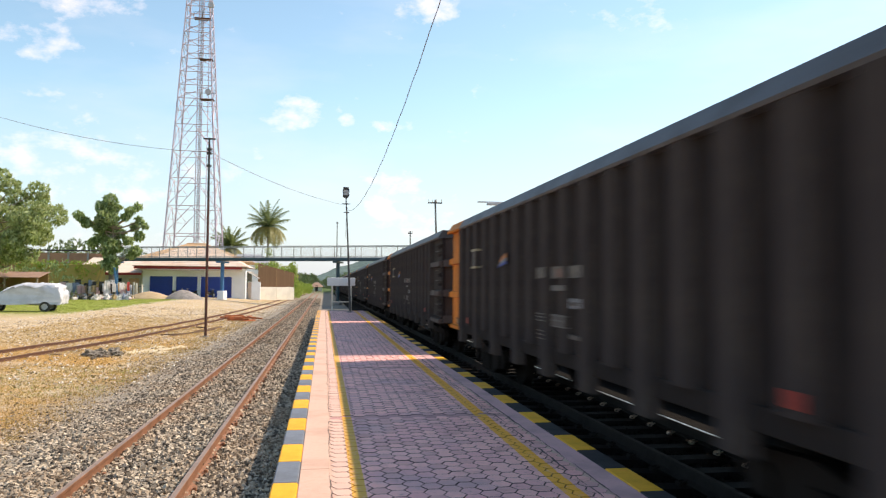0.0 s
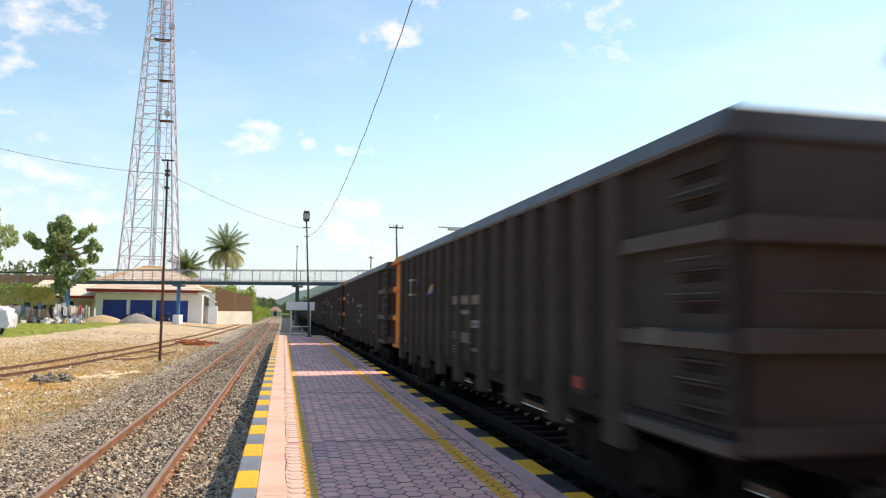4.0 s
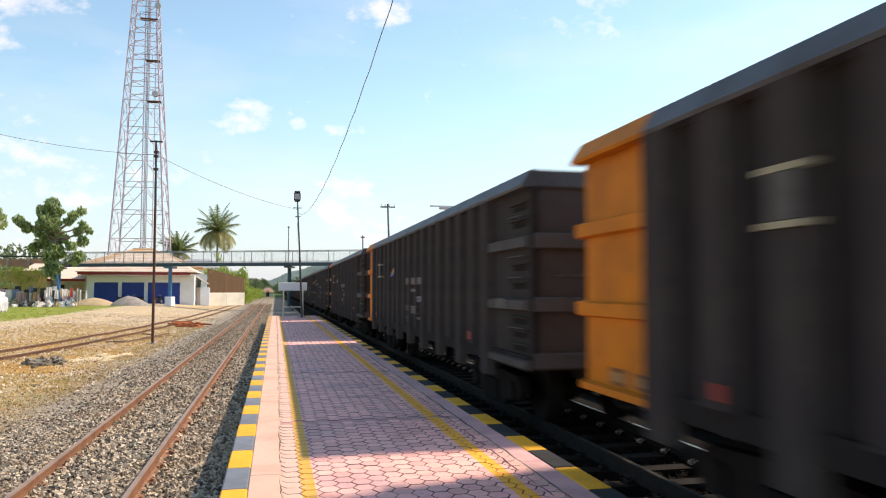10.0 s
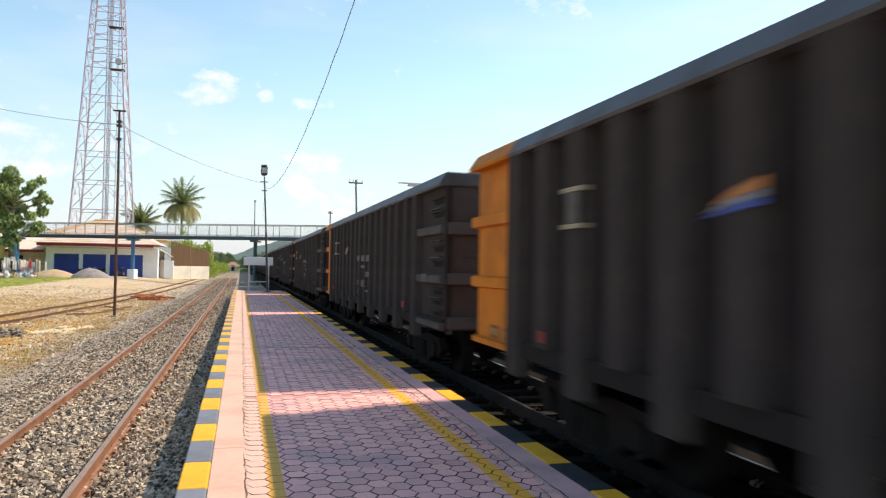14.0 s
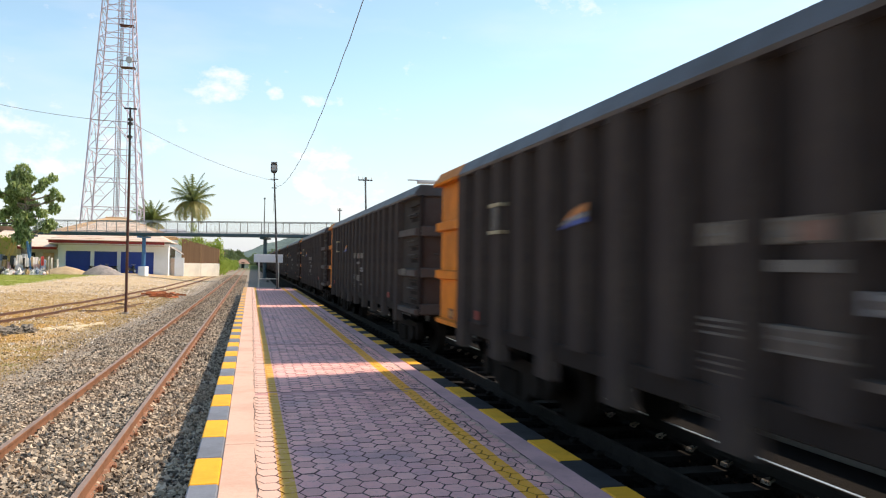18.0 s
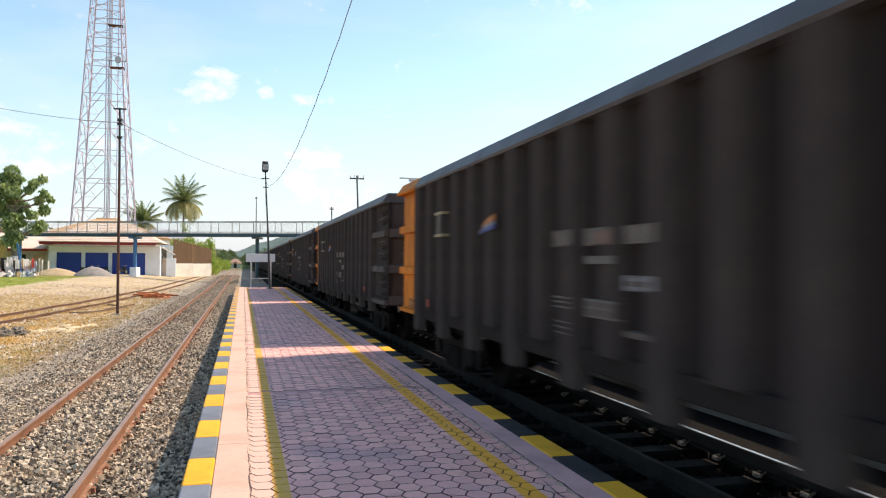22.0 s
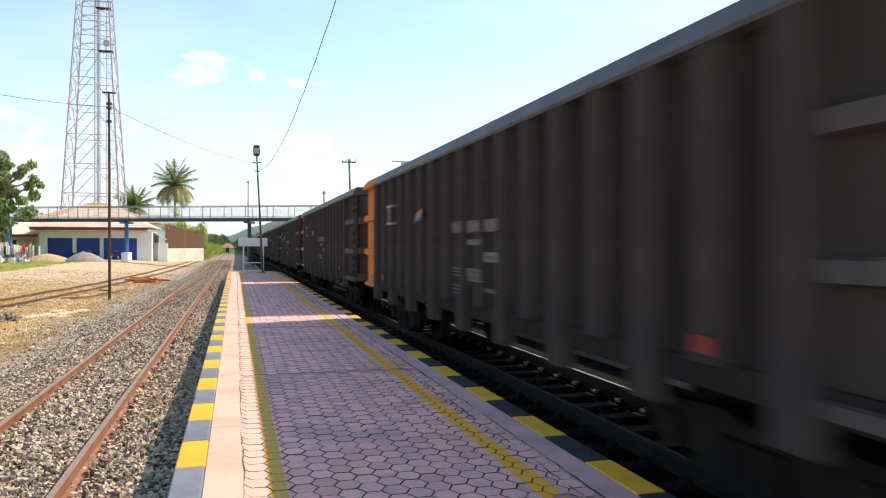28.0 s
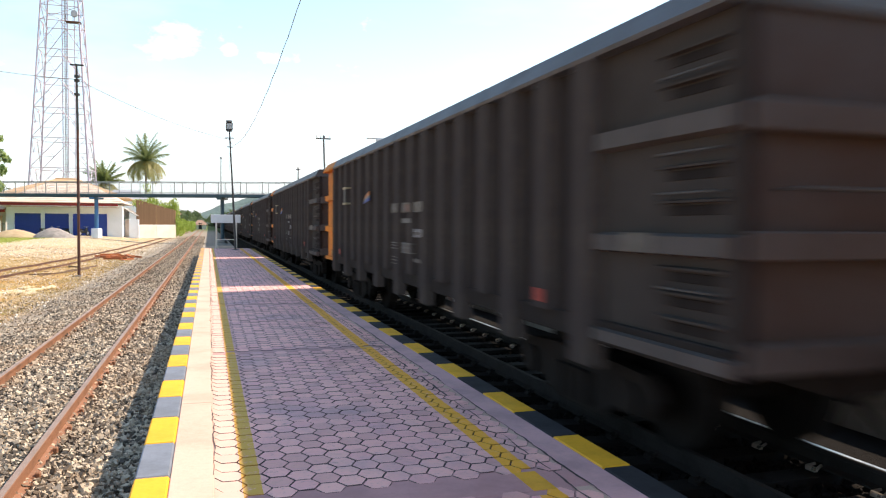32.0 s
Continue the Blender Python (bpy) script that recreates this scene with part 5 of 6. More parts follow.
def make_car():
    p = thing("covered_car", "parked car under a silver-grey cover on the grass", "car", -18.35, 50.0, ground_z(-18.35, 50), 3)
    L = [(-2.35, 0.40), (-2.38, 0.62), (-2.2, 0.92), (-1.3, 1.08), (-0.75, 1.42), (-0.1, 1.66), (1.1, 1.70), (1.9, 1.68), (2.22, 1.5), (2.36, 0.95), (2.3, 0.42)]
    b = BM()
    rings = []
    for k, (yy, sq, top) in enumerate(((-0.86, 0.99, 0.80), (-0.84, 1.0, 0.88), (-0.6, 1.0, 0.98), (0.0, 1.0, 1.0), (0.6, 1.0, 0.98), (0.84, 1.0, 0.88), (0.86, 0.99, 0.80))):
        ring = []
        for i, (x, z) in enumerate(L):
            zz = 0.36 + (z - 0.36) * top
            n = 0.035 * noise.noise(Vector((x * 2.6, yy * 3 + k, zz * 2.5)))
            ring.append(b.verts.new((x * sq + n, yy * (1 - 0.16 * sst(zz, 0.9, 1.6)) + n, zz + n * (zz > 0.4))))
        rings.append(ring)
    for a, c in zip(rings, rings[1:]):
        for i in range(len(L) - 1):
            b.faces.new((a[i], a[i + 1], c[i + 1], c[i]))
    b.faces.new(rings[0][::-1]), b.faces.new(rings[-1])
    bmesh.ops.subdivide_edges(b, edges=b.edges[:], cuts=4, use_grid_fill=True)
    for v in b.verts:
        n = noise.noise(v.co * 1.9) * 0.08 + (0.12 - abs(noise.noise(v.co * 3.2)) * 0.34) + noise.noise(v.co * 9.0) * 0.02
        v.co += Vector((n * 0.5, n, n))
    part("cover", b, M["tarp"], p, "creased silver cover", smooth=True)
    for x in (-1.5, 1.45):
        for y in (-0.72, 0.6):
            b = BM()
            tube(b, (x, y - 0.1, 0.31), (x, y + 0.1, 0.31), 0.31, seg=20)
            wh = part("wheel", b, M["black"], p)
            b = BM()
            tube(b, (x, y - 0.115, 0.31), (x, y - 0.10, 0.31), 0.18, seg=16)
            part("rim", b, M["galv"], wh)


M["tarp"] = worn("silver_car_cover", (0.60, 0.61, 0.65), 0.7, 10, 1.4, 0.34, metal=0.0, amount=0.6, bump=0.6)
make_rusty_post()
make_lamp_post()
make_sign()
make_wires()
make_right_poles()
make_footbridge()
make_depot()
make_walls()
make_tower()
make_car()


# ---- trees and green ----
def leafy(name, c1, c2, rough=0.55, glow=0.22):
    s = Nodes(name)
    col = s.mix(s.ramp(s.random(True), 0.0, 1.0), c1, c2)
    m = s.done(col, rough, 0.0, spec=0.35)
    tr, mx = s.n.new("ShaderNodeBsdfTranslucent"), s.n.new("ShaderNodeMixShader")
    s.l.new(s.mix(0.5, col, (0.40, 0.48, 0.12)), tr.inputs["Color"])
    mx.inputs["Fac"].default_value = glow
    s.l.new(s.b.outputs[0], mx.inputs[1]), s.l.new(tr.outputs[0], mx.inputs[2])
    s.l.new(mx.outputs[0], s.n["Material Output"].inputs["Surface"])
    return m


M["leaf"] = leafy("broad_leaf", (0.17, 0.23, 0.09), (0.54, 0.60, 0.34), 0.42, glow=0.5)
M["leafdark"] = leafy("dark_broad_leaf", (0.085, 0.165, 0.06), (0.50, 0.60, 0.33), 0.30, glow=0.5)
M["leaffar"] = leafy("far_leaf", (0.06, 0.105, 0.05), (0.15, 0.20, 0.09), glow=0.15)
M["leafpale"] = leafy("pale_leaf", (0.17, 0.28, 0.035), (0.32, 0.42, 0.08), glow=0.45)
M["frond"] = leafy("palm_frond", (0.075, 0.12, 0.055), (0.20, 0.25, 0.13), glow=0.25)
M["frondold"] = leafy("dry_frond", (0.22, 0.20, 0.08), (0.42, 0.38, 0.17), glow=0.35)
M["bark"] = worn("grey_bark", (0.32, 0.255, 0.20), 0.55, 14, 1.5, 0.95, amount=0.8, bump=0.7)
LEAF_V = [(-1, 0, 0), (0, 0.45, 0.12), (1, 0, -0.15), (0, -0.45, 0.12)]
LEAF_F = [(0, 1, 2, 3)]


def leaves_on(clumps, size, per, rng):
    at, sz = [], []
    for x, y, z, r in clumps:
        n = max(12, int(per * r * r))
        d = rng.normal(size=(n, 3))
        d /= np.linalg.norm(d, axis=1)[:, None]
        rad = r * rng.uniform(0.35, 1.0, (n, 1)) ** 0.5 * (1 + 0.25 * np.sin(d[:, :1] * 5 + x) * np.cos(d[:, 2:] * 4 + z))
        q = d * rad * np.array([1, 1, 0.9]) + np.array([x, y, z])
        at.append(q)
        sz.append(rng.uniform(0.6, 1.2, (n, 1)) * size * np.ones((1, 3)))
    at, sz = np.concatenate(at), np.concatenate(sz)
    return many(LEAF_V, LEAF_F, at, sz, rng.uniform(0, 6.28, (len(at), 3)) * np.array([1, 0.4, 0.35]), 0.15, rng)


def make_tree(name, label, x, y, clumps, size, per, leaf, seed, trunk_r=0.35, fork=0.3, top=None):
    rng = np.random.default_rng(seed)
    g = ground_z(x, y)
    p = thing(name, label, "tree", x, y, g)
    cl = [(a - x, b - y, c - g, r) for a, b, c, r in clumps]
    hi = top or max(c[2] for c in cl)
    b = BM()
    bend = [Vector((0, 0, -0.2)), Vector((0.15, 0.05, hi * 0.2)), Vector((-0.1, 0.1, hi * fork)), Vector((0.1, 0, hi * 0.75))]
    for k in range(3):
        tube(b, bend[k], bend[k + 1], trunk_r * (1 - 0.28 * k), trunk_r * (1 - 0.28 * (k + 1)), 9)
    part("trunk", b, M["bark"], p, smooth=True)
    for cx, cy, cz, r in cl:
        s = max(fork * hi, min(cz - 0.9 * r - 0.5, hi * 0.72))
        s = min(s, cz - 0.1)
        base = bend[2].lerp(bend[3], max(0, min(1, (s - hi * fork) / (hi * (0.75 - fork) + 1e-6)))) if s > fork * hi else Vector((0, 0, s))
        b = BM()
        tip = Vector((cx, cy, cz))
        mid = base.lerp(tip, 0.5) + Vector((0, 0, -0.12 * (tip - base).length * 0.5))
        tube(b, base, mid, trunk_r * 0.22, trunk_r * 0.15, 6)
        tube(b, mid, tip, trunk_r * 0.15, trunk_r * 0.06, 6)
        part("limb", b, M["bark"], p)
    v, f = leaves_on(cl, size, per, rng)
    ob = new("crown", cloud_mesh("crown", v, f, M[leaf]))
    ob.parent = p
    tagged(ob, kind="stuff")
    return p


def make_yard_trees():
    d = 80.0
    # pruned broad-leaf tree: a tall core and tufts at the ends of bare limbs
    core = [(-21.35, 9.9, 0.95), (-22.2, 9.3, 0.85), (-20.9, 9.2, 0.8), (-21.9, 8.3, 1.1), (-20.9, 8.0, 0.9), (-22.35, 7.2, 0.9), (-21.3, 6.9, 1.15), (-20.4, 6.6, 0.75), (-21.8, 5.9, 1.0), (-20.7, 5.3, 1.05),
            (-21.6, 4.6, 0.8), (-21.0, 3.9, 0.95), (-21.35, 3.3, 1.0)]
    tuft = [(-24.2, 8.3, 0.55), (-23.6, 7.7, 0.6), (-23.1, 7.55, 0.4), (-23.2, 5.7, 0.55), (-22.7, 6.1, 0.5), (-19.0, 9.4, 0.5), (-19.45, 8.9, 0.5), (-19.9, 8.3, 0.5), (-18.7, 8.0, 0.45), (-18.2, 7.5, 0.4), (-19.2, 7.3, 0.5),
            (-18.8, 6.4, 0.55), (-19.5, 5.9, 0.55), (-19.0, 4.9, 0.6), (-19.4, 4.5, 0.5)]
    rng = random.Random(4)
    cl = [(-21.55 + (x + 21.55) * 0.8, d + rng.uniform(-0.9, 0.9), z, r * 0.80) for x, z, r in core] + [(x, d + rng.uniform(-0.8, 0.8), z, r * 1.0) for x, z, r in tuft]
    make_tree("almond_tree", "pruned broad-leaved tree with tufts of big dark leaves", -21.2, d, cl, 0.23, 520, "leafdark", 8, 0.5, 0.25, 10.0)
    # wide tree at the yard's edge
    rng = random.Random(9)
    cl = []
    for k in range(120):
        x = rng.uniform(-37, -24.4)
        hi = 12.9 - 0.62 * max(0.0, x + 29.5) if x > -30 else 13.0
        z = rng.uniform(3.6, max(4.6, hi - 0.9))
        if x > -25.6 and not 5.2 < z < 9.0:
            continue
        cl.append((x, 72 + rng.uniform(-2.6, 2.6), z, rng.uniform(0.7, 1.25)))
    make_tree("spreading_tree", "wide leafy tree at the edge of the yard", -29.5, 72, cl, 0.21, 300, "leaf", 12, 0.36, 0.22, 11.0)


def make_palm(x, y, h, r, seed, old):
    rng = random.Random(seed)
    g = ground_z(x, y)
    p = thing("coconut_palm", "coconut palm with drooping fronds", "palm tree", x, y, g)
    b = BM()
    prev = Vector((0, 0, 0))
    for k in range(1, 9):
        q = Vector((0.4 * math.sin(k * 0.25), 0.1 * k, h * k / 8))
        tube(b, prev, q, 0.26 - 0.012 * k, 0.25 - 0.012 * k, 8)
        prev = q
    part("trunk", b, M["bark"], p)
    for i in range(34):
        a = i * 2.399 + rng.uniform(-0.2, 0.2)
        tier = i / 34
        dry = tier > 1 - old
        if dry:
            up, droop, ln = rng.uniform(-0.3, 0.35), rng.uniform(1.1, 1.7), r * rng.uniform(0.8, 1.0)
        else:
            rel = tier / (1 - old)
            up = 1.46 - 1.0 * rel + rng.uniform(-0.12, 0.12)
            droop, ln = rng.uniform(0.3, 0.6) + 0.4 * rel, r * rng.uniform(0.9, 1.08) * (1 - 0.22 * rel)
        way = Vector((math.cos(a), math.sin(a), 0))
        side = Vector((-way.y, way.x, 0))
        spine = []
        el, pos = up, prev.copy()
        for s in range(11):
            spine.append(pos.copy())
            pos += (way * math.cos(el) + Vector((0, 0, math.sin(el)))) * ln / 10
            el -= droop / 10 * 1.25
        vs, fs = [], []
        for s in range(1, 11):
            c0 = spine[s]
            half = r * (0.24 if dry else 0.20) * math.sin(math.pi * (0.12 + 0.85 * s / 11)) + 0.03
            tan = (spine[s] - spine[s - 1]).normalized()
            for sg in (-1, 1):
                for q in (0.0, 0.25, 0.5, 0.75):
                    c = c0 - tan * (ln / 10) * q
                    tip = c + side * sg * half + tan * half * 0.55 + Vector((0, 0, -half * (0.45 + 0.6 * rng.random())))
                    k = len(vs)
                    vs += [c - tan * 0.07, c + tan * 0.07, tip]
                    fs.append((k, k + 1, k + 2))
            k = len(vs)
            vs += [spine[s - 1] + side * 0.03, spine[s - 1] - side * 0.03, c0 - side * 0.025, c0 + side * 0.025]
            fs.append((k, k + 1, k + 2, k + 3))
        ob = new("frond", cloud_mesh("frond", [tuple(v) for v in vs], fs, M["frondold" if dry else "frond"]))
        ob.parent = p
    return p


def make_bushes():
    rng = random.Random(21)
    def bush(name, label, cl, size, per, leaf, seed):
        r = np.random.default_rng(seed)
        v, f = leaves_on(cl, size, per, r)
        tagged(new(name, cloud_mesh(name, v, f, M[leaf])), label, "hedge", kind="stuff")

    bush("hedge", "bright green hedge along the line beyond the wall", [(-4.3 + 0.022 * k + rng.uniform(-0.5, 0.5), 106 + 1.4 * k, rng.uniform(0.3, 1.5), rng.uniform(0.6, 0.9)) for k in range(46)], 0.2, 90, "leafpale", 3)
    bush("creeper", "green creeper on top of the brown wall", [(-8.3 + 0.42 * k, 100.2 + 0.42 * k, 3.75 + rng.uniform(-0.2, 0.5), 0.55) for k in range(11)] + [(-3.9 + rng.uniform(-0.5, 0.4), 104.6, 0.5 + 0.42 * k, 0.65) for k in range(10)], 0.2, 90, "leafpale", 4)
    bush("dark_hedge", "dark green clipped hedge behind the brown wall", [(-8.6 + 0.40 * k, 102.0 + 0.45 * k, rng.uniform(3.3, 4.3), 0.6) for k in range(12)] * 2, 0.2, 90, "leaf", 14)
    bush("wall_creeper", "dry green creeper over the top of the wall", [(rng.uniform(-34, -24.6), 89.9, 3.75 - 1.5 * rng.random() ** 2, rng.uniform(0.25, 0.4)) for k in range(46)], 0.15, 90, "leafpale", 15)
    bush("grass_bank", "grass on top of the brown wall", [(-34 + 0.5 * k, 90.3, 3.68 + rng.uniform(-0.1, 0.25), 0.45) for k in range(20)], 0.16, 110, "leafpale", 5)
    bush("shrubs", "shrubs at the foot of the tall trees", [(rng.uniform(-36, -24), 76 + rng.uniform(-2, 4), rng.uniform(0.3, 3.4), rng.uniform(0.6, 1.1)) for k in range(26)], 0.2, 70, "leaf", 6)
    bush("palm_undergrowth", "undergrowth below the palms", [(rng.uniform(-10.6, -5.6), 128 + rng.uniform(-3, 8), rng.uniform(1.0, 4.2), rng.uniform(0.8, 1.3)) for k in range(34)] + [(-10.6 + rng.uniform(-1.3, 1.5), 134 + rng.uniform(-1, 1), rng.uniform(4.0, 7.6), rng.uniform(0.5, 0.9)) for k in range(14)], 0.3, 45, "leaf", 7)
    far = []
    for k in range(210):
        y = rng.uniform(170, 420)
        x = rng.choice((rng.uniform(-60, -6.5), rng.uniform(-30, -6.5), rng.uniform(-16, -5.5), rng.uniform(16, 60)))
        far.append((x - (y - 170) * 0.012, y, rng.uniform(0.5, 4.6), rng.uniform(1.4, 3.0)))
    for k in range(70):
        y = rng.uniform(150, 330)
        x = -rng.uniform(0.012, 0.042) * y - 1.5
        far.append((min(x, -5.0), y, rng.uniform(0.5, 0.013 * y + 0.4), rng.uniform(0.9, 1.7)))
    for k in range(90):
        x = rng.uniform(-70, 70)
        far.append((x, 470 + rng.uniform(-40, 40), rng.uniform(0.5, 8.5 if abs(x - 4) > 10 else 5.0), rng.uniform(2.0, 4.0)))
    bush("far_woods", "green trees along the line in the distance", far, 0.55, 30, "leaffar", 8)
    back = [(rng.uniform(-75, -26), 118 + rng.uniform(-4, 30), rng.uniform(0.5, 7.5), rng.uniform(1.2, 2.4)) for k in range(70)]
    bush("woods_behind_yard", "trees behind the yard", back, 0.4, 30, "leaffar", 9)


def make_hills():
    def hill(name, x0, x1, y, peak, seed, c):
        b = BM()
        n, rows = 170, 12
        grid = []
        for j in range(rows + 1):
            row = []
            for i in range(n + 1):
                x = x0 + (x1 - x0) * i / n
                t = i / n
                e = math.sin(math.pi * t) ** 0.7
                h = peak * e * (0.75 + 0.5 * noise.noise(Vector((x * 0.006, seed, 0))) + 0.12 * noise.noise(Vector((x * 0.03, seed, 4))))
                row.append(b.verts.new((x, y + j * 27, -2 + max(0, h) * math.sin(math.pi / 2 * j / rows) + 1.5 * noise.noise(Vector((x * 0.05, j, seed))) + 1.6 * noise.noise(Vector((x * 0.21, j * 2.3, seed))))))
            grid.append(row)
        for j in range(rows):
            for i in range(n):
                b.faces.new((grid[j][i], grid[j][i + 1], grid[j + 1][i + 1], grid[j + 1][i]))
        m = patchy("hill_woods_" + name, c, [(dark(c, 0.7), 0.03, 0.4, 0.65), (dark(c, 1.25), 0.09, 0.5, 0.7)], 1.0, 0.5, 1.0)
        solid("hill", b, m, "wooded hill on the horizon, haze put into its colour", "hill", kind="structure", smooth=True)

    # bluish greens: the haze of distance is put into the hills' colour
    hill("near", -45, 560, 950, 66, 1.3, (0.105, 0.165, 0.15))
    hill("wide", -900, 300, 1500, 38, 5.2, (0.12, 0.17, 0.17))


make_yard_trees()
make_palm(-10.7, 140, 12.4, 5.2, 5, 0.5)
make_palm(-18.0, 145, 8.4, 4.6, 6, 0.25)
make_bushes()
make_hills()


# ---- yard clutter ----
M["sand"] = patchy("building_sand", (0.50, 0.38, 0.24), [((0.40, 0.29, 0.17), 1.5, 0.4, 0.7)], 0.95, 0.6, 0.03)
M["gravel"] = patchy("grey_gravel", (0.33, 0.30, 0.28), [((0.22, 0.20, 0.19), 3.0, 0.4, 0.7)], 0.95, 0.8, 0.04)
M["rock"] = worn("grey_rubble", (0.24, 0.205, 0.165), 0.4, 12, 4.0, 0.9, amount=0.8, bump=0.7)
M["rag"] = worn("pale_rag", (0.84, 0.79, 0.76), 0.7, 12, 2.0, 0.9, amount=0.6, vary=0.3)
M["ragblue"] = worn("blue_grey_rag", (0.25, 0.30, 0.40), 0.6, 12, 2.0, 0.9, amount=0.8)
M["ragpink"] = worn("faded_pink_cloth", (0.70, 0.45, 0.42), 0.6, 12, 2.0, 0.9, amount=0.7)
M["ragtan"] = worn("tan_cloth", (0.50, 0.34, 0.18), 0.6, 12, 2.0, 0.9, amount=0.7)
M["ragred"] = worn("red_plastic", (0.50, 0.06, 0.05), 0.6, 12, 2.0, 0.6)
M["straw"] = leafy("dry_straw", (0.38, 0.19, 0.04), (0.64, 0.42, 0.15), 0.8)
M["grassblade"] = leafy("grass_blade", (0.20, 0.25, 0.04), (0.36, 0.39, 0.10), 0.7)
M["tin"] = worn("rusty_tin_roof", (0.33, 0.20, 0.14), 0.6, 10, 0.8, 0.7, amount=0.8)


def heap(name, label, cat, x, y, rx, ry, h, mat, seed, ragged=0.16):
    b = BM()
    n, m = 28, 9
    g = ground_z(x, y)
    top = b.verts.new((0, 0, h))
    rings = []
    for j in range(1, m + 1):
        t = j / m
        ring = []
        for i in range(n):
            a = 2 * math.pi * i / n
            k = 1 + ragged * noise.noise(Vector((math.cos(a) * 1.3, math.sin(a) * 1.3, seed))) + 0.5 * ragged * noise.noise(Vector((math.cos(a) * 3.7, math.sin(a) * 3.7, seed)))
            z = h * (1 - t ** 1.7) * (1 - 0.12 * t) + 0.05 * noise.noise(Vector((math.cos(a) * 3 * t, math.sin(a) * 3 * t, seed + 3))) * (1 - t) - 0.08 * (t == 1)
            ring.append(b.verts.new((rx * t * k * math.cos(a), ry * t * k * math.sin(a), z)))
        rings.append(ring)
    for i in range(n):
        b.faces.new((top, rings[0][i], rings[0][(i + 1) % n]))
    for p, q in zip(rings, rings[1:]):
        for i in range(n):
            b.faces.new((p[i], q[i], q[(i + 1) % n], p[(i + 1) % n]))
    return solid(name, b, M[mat], label, cat, x, y, g, smooth=True)


def rock_mesh(name, r, seed, mat):
    b = BM()
    bmesh.ops.create_icosphere(b, subdivisions=3, radius=r)
    for v in b.verts:
        d = v.co.normalized()
        v.co = d * r * (0.75 + 0.6 * noise.noise(d * 1.4 + Vector((seed, 0, 0))) + 0.28 * noise.noise(d * 3.3 + Vector((0, seed, 0))) + 0.12 * noise.noise(d * 7.1 + Vector((0, seed, 2))))
        v.co.z *= 0.7
    return mesh_of(name, b, M[mat])


def make_rubble():
    rng = random.Random(31)
    shapes = [rock_mesh("rock", 0.3, k * 3.1, "rock") for k in range(4)]
    for k in range(30):
        x, y = -6.35 + rng.gauss(0, 0.22), 23.3 + rng.gauss(0, 0.42)
        o = new("rock", shapes[k % 4])
        f = rng.choice((0.25, 0.35, 0.45, 0.6, 0.8))
        o.matrix_basis = pose(x, y, ground_z(x, y) + 0.08 * f, rng.uniform(-20, 20), rng.uniform(-20, 20), rng.uniform(0, 360)) @ Matrix.Diagonal((f, f, f, 1))
        tagged(o, "dark grey lump of rubble on the dirt", "rock", "rubble by the siding")
    for k, (x, y, rx, ry) in enumerate(((-5.55, 25.2, 0.42, 0.9), (-5.15, 25.9, 0.30, 0.7), (-5.85, 24.6, 0.26, 0.5), (-4.8, 26.6, 0.22, 0.5), (-5.5, 26.5, 0.25, 0.5), (-5.0, 24.7, 0.2, 0.35))):
        heap("sand_patch", "low patch of pale spilt sand", "sand", x, y, rx, ry, 0.045, "sandpale", 7.7 + 3.1 * k, 0.9)


M["sandpale"] = patchy("spilt_pale_sand", (0.58, 0.48, 0.32), [((0.55, 0.44, 0.28), 3.0, 0.4, 0.7)], 0.95, 0.6, 0.02)


def make_scrap():
    rng = random.Random(12)
    bits = [(rng.gauss(-5.2, 0.55), rng.uniform(44.5, 50.5), rng.uniform(0.7, 1.9), rng.uniform(-60, 60), "scrap") for k in range(16)]
    bits += [(-5.55, 34.0, 4.6, -14, "rod"), (-5.3, 36.5, 4.0, -10, "rod"), (-6.2, 32.4, 0.9, -50, "rod"), (-5.9, 38.0, 1.0, 35, "rod")]
    for x, y, ln, ang, mat in bits:
        b = BM()
        thick = 0.6 if mat == "scrap" else 0.42
        prism(b, [(u * thick, (v + 0.15) * thick) for u, v in rail_outline(0, 0)], "y", -ln / 2, ln / 2)
        o = solid("scrap_rail", b, M["scrap" if mat == "scrap" else "rustwood"], "rust-red length of scrap rail lying on the ground" if mat == "scrap" else "long brown rod half sunk in the dirt", "scrap metal", x, y, ground_z(x, y) + 0.01, ang, "scrap by the siding")
        if mat == "scrap":
            o.matrix_basis = pose(x, y, ground_z(x, y) + rng.uniform(0.02, 0.14), rng.uniform(-4, 4), 0, ang)


M["scrap"] = worn("bright_rust", (0.46, 0.13, 0.045), 0.6, 20, 3.0, 0.8, amount=0.6)


def make_fence():
    f = thing("picket_fence", "fence of grey-white concrete posts beside the tree", "fence", 0, 83, 0)
    b = BM()
    box(b, -0.09, 0.09, -0.07, 0.07, -0.2, 1.72, 0.015)
    post = part("post", b, M["offwhite"], f)
    first = True
    for i in range(7):
        x = -21.2 + 0.37 * i + 0.1 * math.sin(i * 2.3)
        m = pose(x, 0.0, ground_z(x, 83) - 0.11 * (i * 5 % 4))
        if first:
            post.matrix_basis = m
            first = False
        else:
            again(post, x, 0.0, ground_z(x, 83) - 0.11 * (i * 5 % 4), 42)
    for z in (0.5, 1.3):
        b = BM()
        box(b, -21.4, -18.7, 0.03, 0.07, z, z + 0.06)
        part("wire_rail", b, M["greypole"], f)


